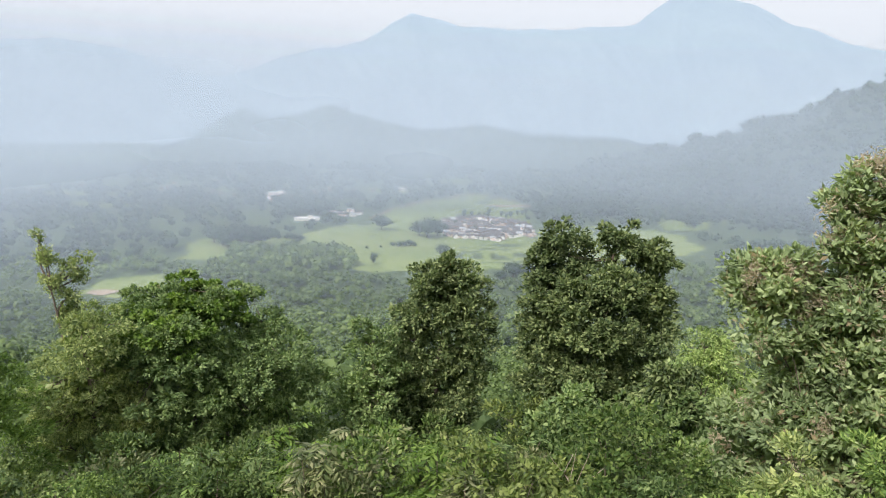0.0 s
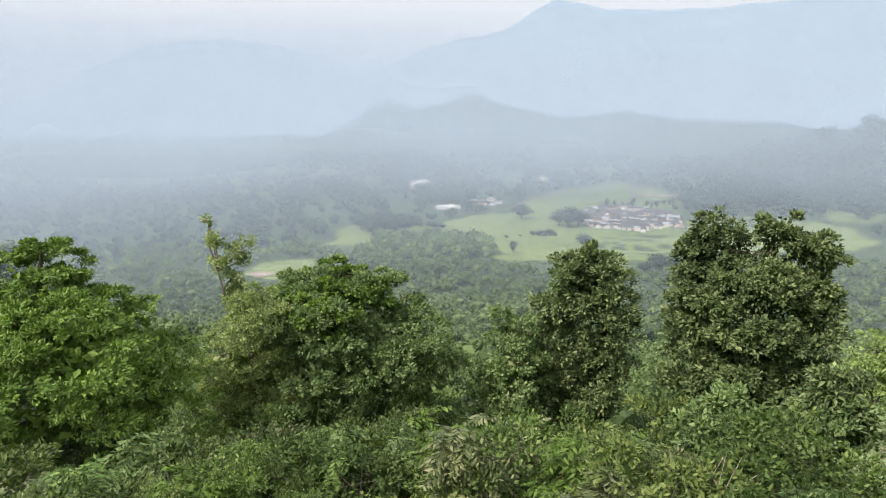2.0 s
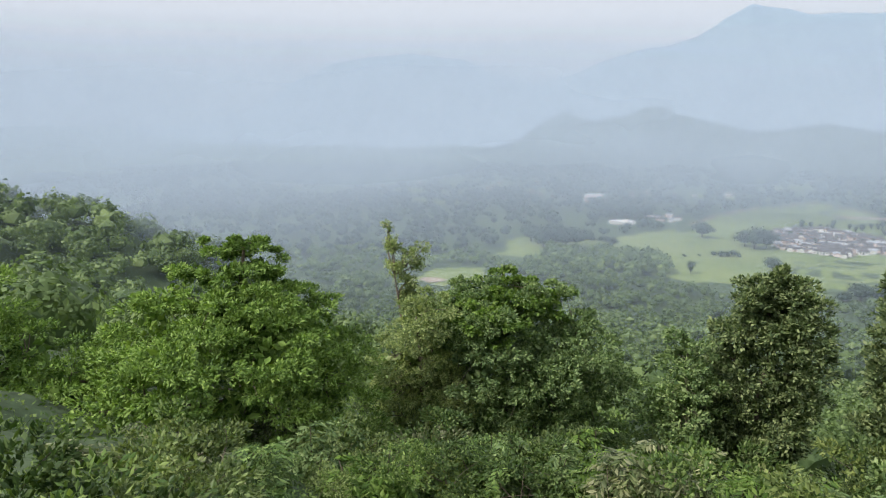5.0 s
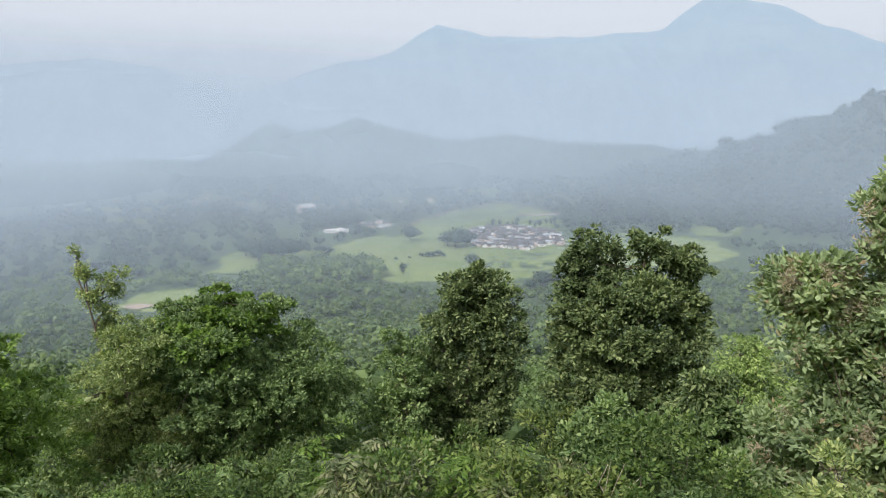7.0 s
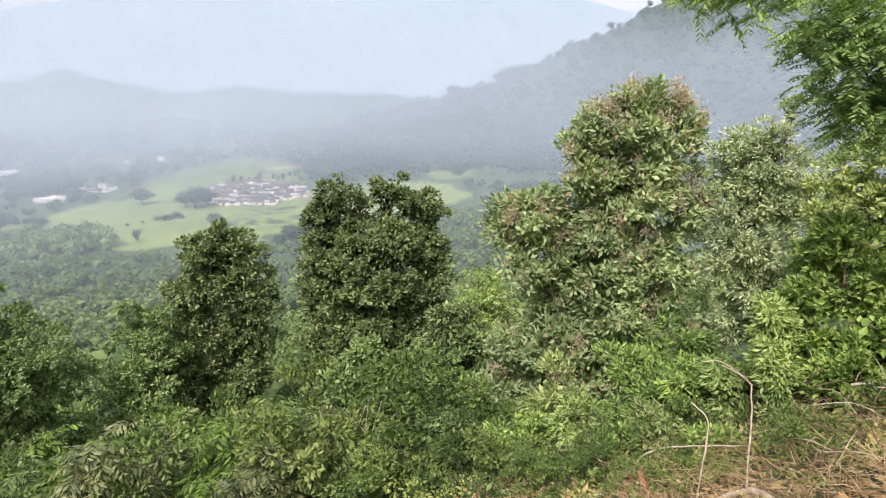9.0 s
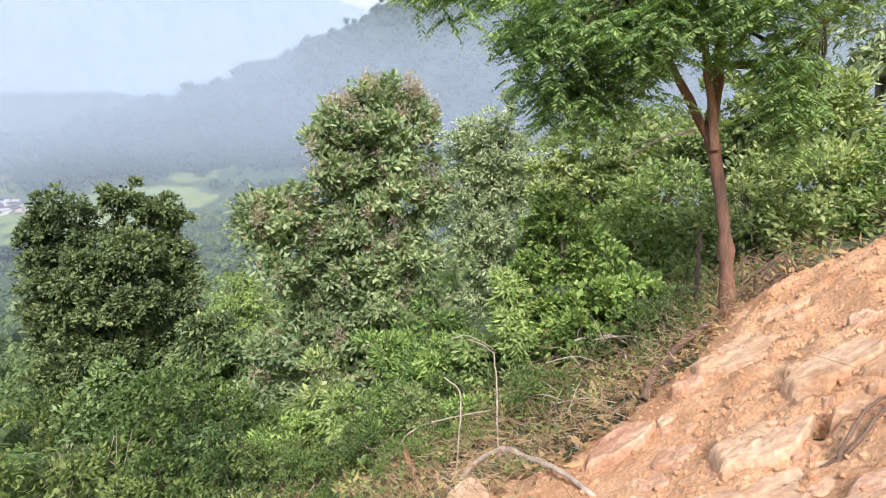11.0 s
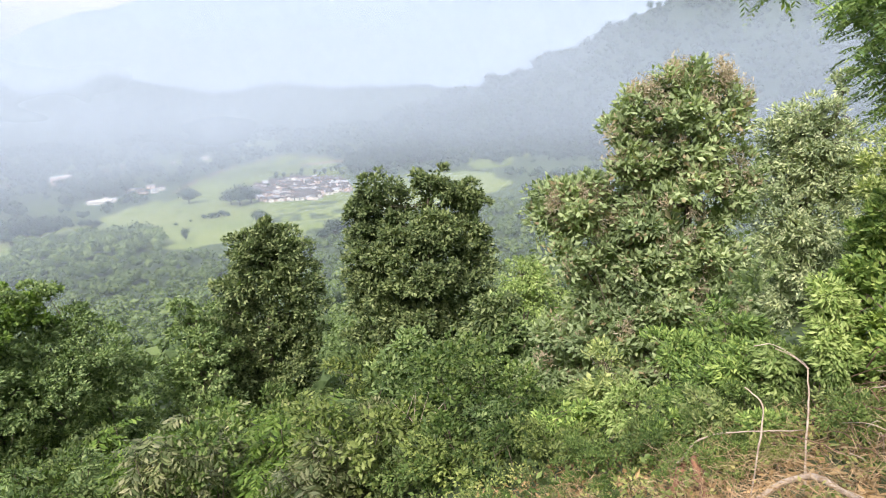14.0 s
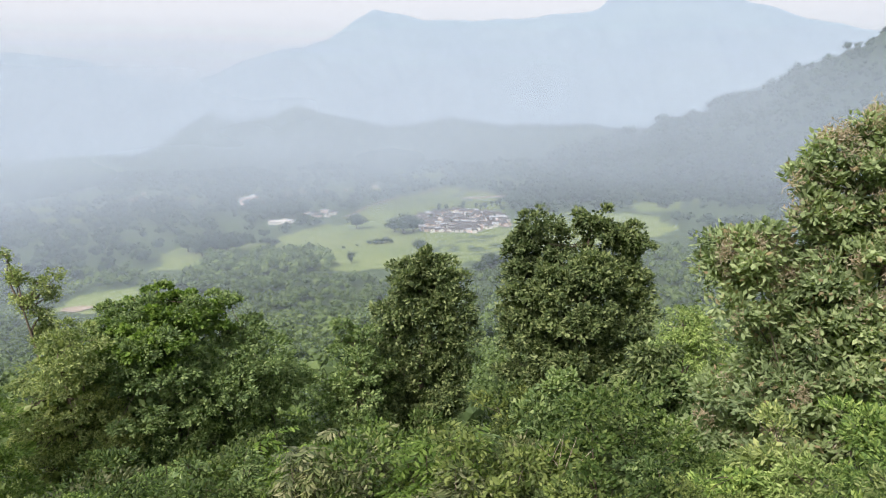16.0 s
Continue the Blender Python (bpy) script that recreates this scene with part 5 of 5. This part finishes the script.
stick("dead_sapling", "thin bare grey sapling rising beside the slender trunk", line_at((60.6, -21.2, 7.1), (60.5, -18.5, 7.1), (60.3, -15.5, 7.15), (60.4, -12.5, 7.2)), 0.034, 0.022, M_bark, "sapling")
stick("uprooted_root", "thick dark root torn from the bank", line_at((56.9, -26.0, 5.0), (58.1, -23.4, 5.35), (60.7, -20.4, 6.0), (62.9, -18.8, 6.7)), 0.036, 0.026, M_root, "root")
stick("bare_branch", "bare whitish branch leaning over the dry brush", line_at((50.9, -22.0, 6.4), (52.9, -21.5, 6.3), (55.2, -21.5, 6.2), (56.9, -22.1, 6.0), (58.6, -23.3, 5.7)), 0.014, 0.012, M_dry)
stick("fallen_twig", "straight pale stick lying in the dry brush", line_at((48.2, -27.2, 5.8), (50.1, -29.0, 5.2), (52.1, -30.6, 4.55)), 0.014, 0.012, M_dry)
stick("fallen_twig", "thin pale branch behind the weeds", line_at((40.2, -22.3, 6.8), (41.5, -22.0, 6.8), (43.4, -22.8, 6.5), (44.2, -23.4, 6.3)), 0.005, 0.003, M_dry)
stick("fallen_twig", "thin stick lying on the orange earth", line_at((51.2, -26.8, 5.9), (55.3, -25.7, 5.6), (59.9, -23.6, 5.5)), 0.010, 0.008, M_dry)
stick("broken_stump", "split reddish stump with torn splinters", line_at((34.3, -35.0, 5.3), (35.3, -31.7, 5.5)), 0.05, 0.03, M_redbark, "stump")
stick("broken_stump", "split reddish stump with torn splinters", line_at((37.7, -34.7, 5.0), (36.1, -31.1, 5.5)), 0.05, 0.028, M_redbark, "stump")
for n in range(16):
    a0, e0 = 71.5 + rng.normal() * 0.9, -29.5 + rng.normal() * 0.9
    a1, e1 = 76.2 + rng.normal() * 1.4, -22.6 + rng.normal() * 1.2
    d0, d1 = 3.3, 3.75
    stick("dry_root", "thin dark dry root in a tangled heap on the bank", line_at((a0, e0, d0), ((a0 + a1) / 2 + rng.normal() * 0.6, (e0 + e1) / 2 + rng.normal() * 0.5, 3.45), (a1, e1, d1)), 0.013, 0.006, M_root, "root", "tangle of dry roots")


for n in range(5):
    a0 = 12.5 + rng.normal() * 0.5
    stick("bare_twig", "thin bare pale twig rising from the shrubs", line_at((a0, -32, 10.0), (a0 + rng.normal() * 0.5, -29.5, 10.05), (a0 + rng.normal() * 1.4, -27 + rng.normal() * 0.8, 10.1)), 0.006, 0.003, M_dry, "twig", "bare twigs among the shrubs")


for n in range(12):
    a0, e0 = 65.6 + rng.normal() * 1.0, -16.6 + rng.normal() * 0.4
    stick("dry_root", "brown dry root in a heap beside the slender trunk", line_at((a0 - 1.4, e0 - 0.3, 6.6), (a0 + rng.normal() * 0.4, e0 + 1.2 + rng.normal() * 0.7, 6.7), (a0 + 1.5 + rng.normal() * 0.5, e0 + 0.2 + rng.normal() * 0.5, 6.75)), 0.014, 0.007, M_root, "root", "tangle of dry roots")
for n in range(90):
    a0, e0 = rng.uniform(47, 60), rng.uniform(-29, -21.5)
    e0 = max(e0, -35 + 0.2 * abs(a0 - 40))
    d0 = float(np.interp(e0, (-30, -20), (4.6, 6.1)))
    da, de = rng.normal() * 2.6, rng.normal() * 1.3
    stick("dead_twig", "thin bare brown twig in the dry brush", line_at((a0, e0, d0), (a0 + da * 0.5, e0 + de * 0.5 + rng.uniform(0, 0.8), d0 + rng.normal() * 0.1), (a0 + da, e0 + de, d0 + rng.normal() * 0.2)), rng.uniform(0.003, 0.006), 0.002, M_root if n % 3 else M_dry, "twig", "dead twigs in the dry brush")


def strew(n, x0, x1, y0, y1, keep, length, width, mat, rise, name, label, lift=0.0):
    x, y = rng.uniform(x0, x1, n), rng.uniform(y0, y1, n)
    ok = keep(x, y)
    x, y = x[ok], y[ok]
    n = len(x)
    p = np.stack([x, y, np.maximum(land(x, y), bank_height(x, y)) + rng.random(n) * lift], 1)
    way = unit(rng.normal(size=(n, 3)) * np.array((1, 1, 0.3)) + np.array((0, 0, rise)))
    size = length * rng.uniform(0.5, 1.4, n)
    v, f = blade_np(p, way, on_ball(n), size, np.full(n, width))
    return tagged(new(name, mesh_np(name, v, f, mat)), label, name.replace("_", " "), kind="stuff")


def edge_band(x, y):
    e = np.interp(x, (1.5, 3.0, 4.8, 5.9, 6.9), (2.4, 2.7, 2.7, 2.9, 2.3))
    return (y > e - 0.25) & (y < e + 2.7) & (fbm(x * 1.3, y * 1.3, 88, 3) > -0.25)


strew(24000, 1.8, 7.2, 2.0, 5.9, edge_band, 0.15, 0.004, M_straw, 0.25, "dry_brush", "heap of dead twigs and dry grass along the bank", 0.42)
strew(17000, 1.0, 7.2, 2.6, 7.5, lambda x, y: (y > np.interp(x, (1, 3.0, 4.8, 7), (2.8, 3.0, 3.0, 3.2))) & (fbm(x * 1.1, y * 1.1, 93, 3) > -0.1), 0.055, 0.03, M_weed, 0.7, "weeds", "low green weeds growing below the bank edge", 0.25)
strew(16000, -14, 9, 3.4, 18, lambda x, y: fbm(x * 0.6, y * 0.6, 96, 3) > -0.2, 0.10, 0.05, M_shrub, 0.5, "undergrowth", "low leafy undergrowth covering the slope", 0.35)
strew(7000, 1.2, 7.5, 2.2, 7.0, lambda x, y: y > np.interp(x, (1.5, 3.0, 4.8, 5.9, 6.9), (2.2, 2.6, 2.6, 2.8, 2.2)), 0.12, 0.04, M_litter, 0.1, "leaf_litter", "brown leaf litter and dead stems below the bank", 0.10)
strew(5000, -8, 1.6, 0.6, 4.2, lambda x, y: fbm(x * 0.9, y * 0.9, 97, 3) > -0.15, 0.12, 0.03, M_weed, 0.9, "verge_grass", "low grass and weeds on the road verge", 0.06)
strew(420, 1.9, 7.5, -0.5, 2.9, lambda x, y: fbm(x * 1.7, y * 1.7, 99, 3) > 0.0, 0.3, 0.006, M_straw, 0.1, "straw", "dry straws and roots scattered on the orange earth", 0.03)

for az, el, w, h, d, mat, leaf, label in (
        (45.0, -18.4, 1.3, 2.0, 6.6, M_lime, 0.07, "drooping lime-green vine beside the glossy shrub"),
        (45.3, -21.4, 1.0, 1.6, 6.4, M_lime, 0.07, "drooping lime-green vine beside the glossy shrub"),
        (39.6, -24.2, 2.0, 2.0, 7.2, M_bright, 0.075, "light green leafy weed at the bank edge"),
        (36.7, -25.5, 2.6, 2.4, 7.6, M_creep, 0.08, "green leafy weed at the bank edge"),
        (31.6, -28.4, 2.6, 2.4, 7.6, M_lime, 0.08, "yellow-green leafy weed at the bank edge"),
        (34.2, -23.9, 2.2, 2.2, 8.2, M_bright, 0.09, "bright green leafy weed below the flowering tree"),
        (29.1, -25.9, 2.6, 2.4, 8.4, M_mixed, 0.09, "yellowish leafy weed below the flowering tree"),
        (37.5, -27.6, 2.2, 2.0, 6.4, M_mixed, 0.07, "yellowish green leafy weed at the bank edge"),
        (42.2, -22.7, 1.8, 2.0, 7.0, M_lime, 0.08, "light green leafy weed at the bank edge"),
        (41.5, -28.3, 1.8, 1.8, 5.9, M_bright, 0.06, "light green leafy weed at the bank edge"),
        (34.6, -30.0, 2.2, 1.8, 6.4, M_bright, 0.07, "light green leafy weed at the bank edge"),
        (46.7, -25.4, 1.6, 1.6, 6.0, M_mixed, 0.05, "small olive weed in the dry brush"),
        (26.1, -28.9, 2.6, 2.2, 8.0, M_bright, 0.09, "bright green leafy weed on the slope"),
        (38.2, -21.4, 2.4, 2.2, 9.0, M_creep, 0.09, "green leafy weed below the flowering tree"),
        (46.9, -33.1, 1.3, 0.9, 4.5, M_bright, 0.05, "small green weed under the bent branch")):
    tree("leafy_weed", label, foot(az, d), lobes_at(d, (az, el, w, h), (az + 0.6, el - h * 0.7, w, h)), leaf, 300, 9, mat, 0.018, category="weed", rich=False, hang=0.6 if mat is M_lime else 0.2, limbs=2, twigs=20, wide=0.35)


# ---- single trees among the fields ----
def far_tree(label, size, mat, tall=1.0):
    ob = thing("field_tree", (0, 0, 0), label, "tree", "single trees in the valley")
    v, f = grove(np.zeros((1, 3)), np.array([size]), 420, 0.12, 0.7)
    v[:, 2] = v[:, 2] * tall - size * 0.10
    part("crown", mesh_np("crown", v, f, mat), mat, ob)
    v, f = tube_np(np.array(((0, 0, -1.0), (0.1, 0, size * 0.2), (0, 0.1, size * 0.5))), (size * 0.035, size * 0.03, size * 0.015), 7)
    part("trunk", mesh_np("trunk", v, f, M_bark, True), M_bark, ob)
    return ob


broad = far_tree("broad dark tree standing in the green fields", 15, M_far)
bush = far_tree("round dark bush standing in the green fields", 10, M_far, 0.8)
slim = far_tree("slim tall tree beside the village houses", 6, M_far, 2.2)
rows = [(broad, -65, 773, 1.6), (broad, 5, 640, 1.15), (broad, -13, 745, 1.9), (broad, -2, 752, 1.6), (broad, -22, 752, 1.4), (bush, -70, 668, 0.5), (bush, -46, 688, 0.7), (bush, -40, 686, 1.0), (bush, -34, 690, 0.8), (bush, -29, 694, 1.1), (bush, -24, 692, 0.6), (bush, -58, 680, 0.4), (bush, -143, 686, 0.8)]
rows += [(broad, -222 + 10 * q, 652 + 24 * rnd.random(), 1.6 + 0.5 * rnd.random()) for q in range(0, 6)]
rows += [(broad, -215 + 14 * q, 690 + 30 * rnd.random(), 0.9 + 0.4 * rnd.random()) for q in range(0, 4)]
rows += [(bush, -182 + 8 * q, 700 + 18 * rnd.random(), 0.7 + 0.4 * rnd.random()) for q in range(0, 6)]
rows += [(broad, -190 + 12 * q, 860 + 50 * rnd.random(), 1.4 + 0.5 * rnd.random()) for q in range(0, 5)]
rows += [(bush, -150 + 12 * q, 800 + 30 * rnd.random(), 0.7 + 0.4 * rnd.random()) for q in range(0, 4)]
rows += [(broad, 128 + 13 * q, 872 + 7 * q + 30 * rnd.random(), 1.5 + 0.5 * rnd.random()) for q in range(0, 9)]
rows += [(broad, 146 + 15 * q, 940 + 5 * q + 40 * rnd.random(), 1.5 + 0.6 * rnd.random()) for q in range(0, 8)]
rows += [(slim, 28 + 90 * rnd.random(), 872 + 45 * rnd.random(), 0.45 + 0.6 * rnd.random()) for q in range(0, 18)]
rows += [(slim, 8 + 11 * q, 770 + 80 * rnd.random(), 0.5 + 0.4 * rnd.random()) for q in range(0, 9)]
rows += [(broad, 319, 858, 1.1), (broad, 312, 866, 0.9), (bush, 122, 752, 0.7), (bush, 131, 760, 0.6), (slim, -57, 600, 1.1), (broad, 63, 564, 1.2), (bush, 52, 560, 1.2), (broad, 74, 570, 1.1), (bush, 90, 602, 0.9), (slim, -100, 590, 0.8)]
first = set()
for proto, x, y, s in rows:
    m = pose(x, y, float(land(x, y)) + 0.2, 0, 0, rnd.uniform(0, 360))
    ob = proto if proto.name not in first else copy_thing(proto, m)
    first.add(proto.name)
    ob.matrix_basis = m @ Matrix.Diagonal((s, s, s, 1))
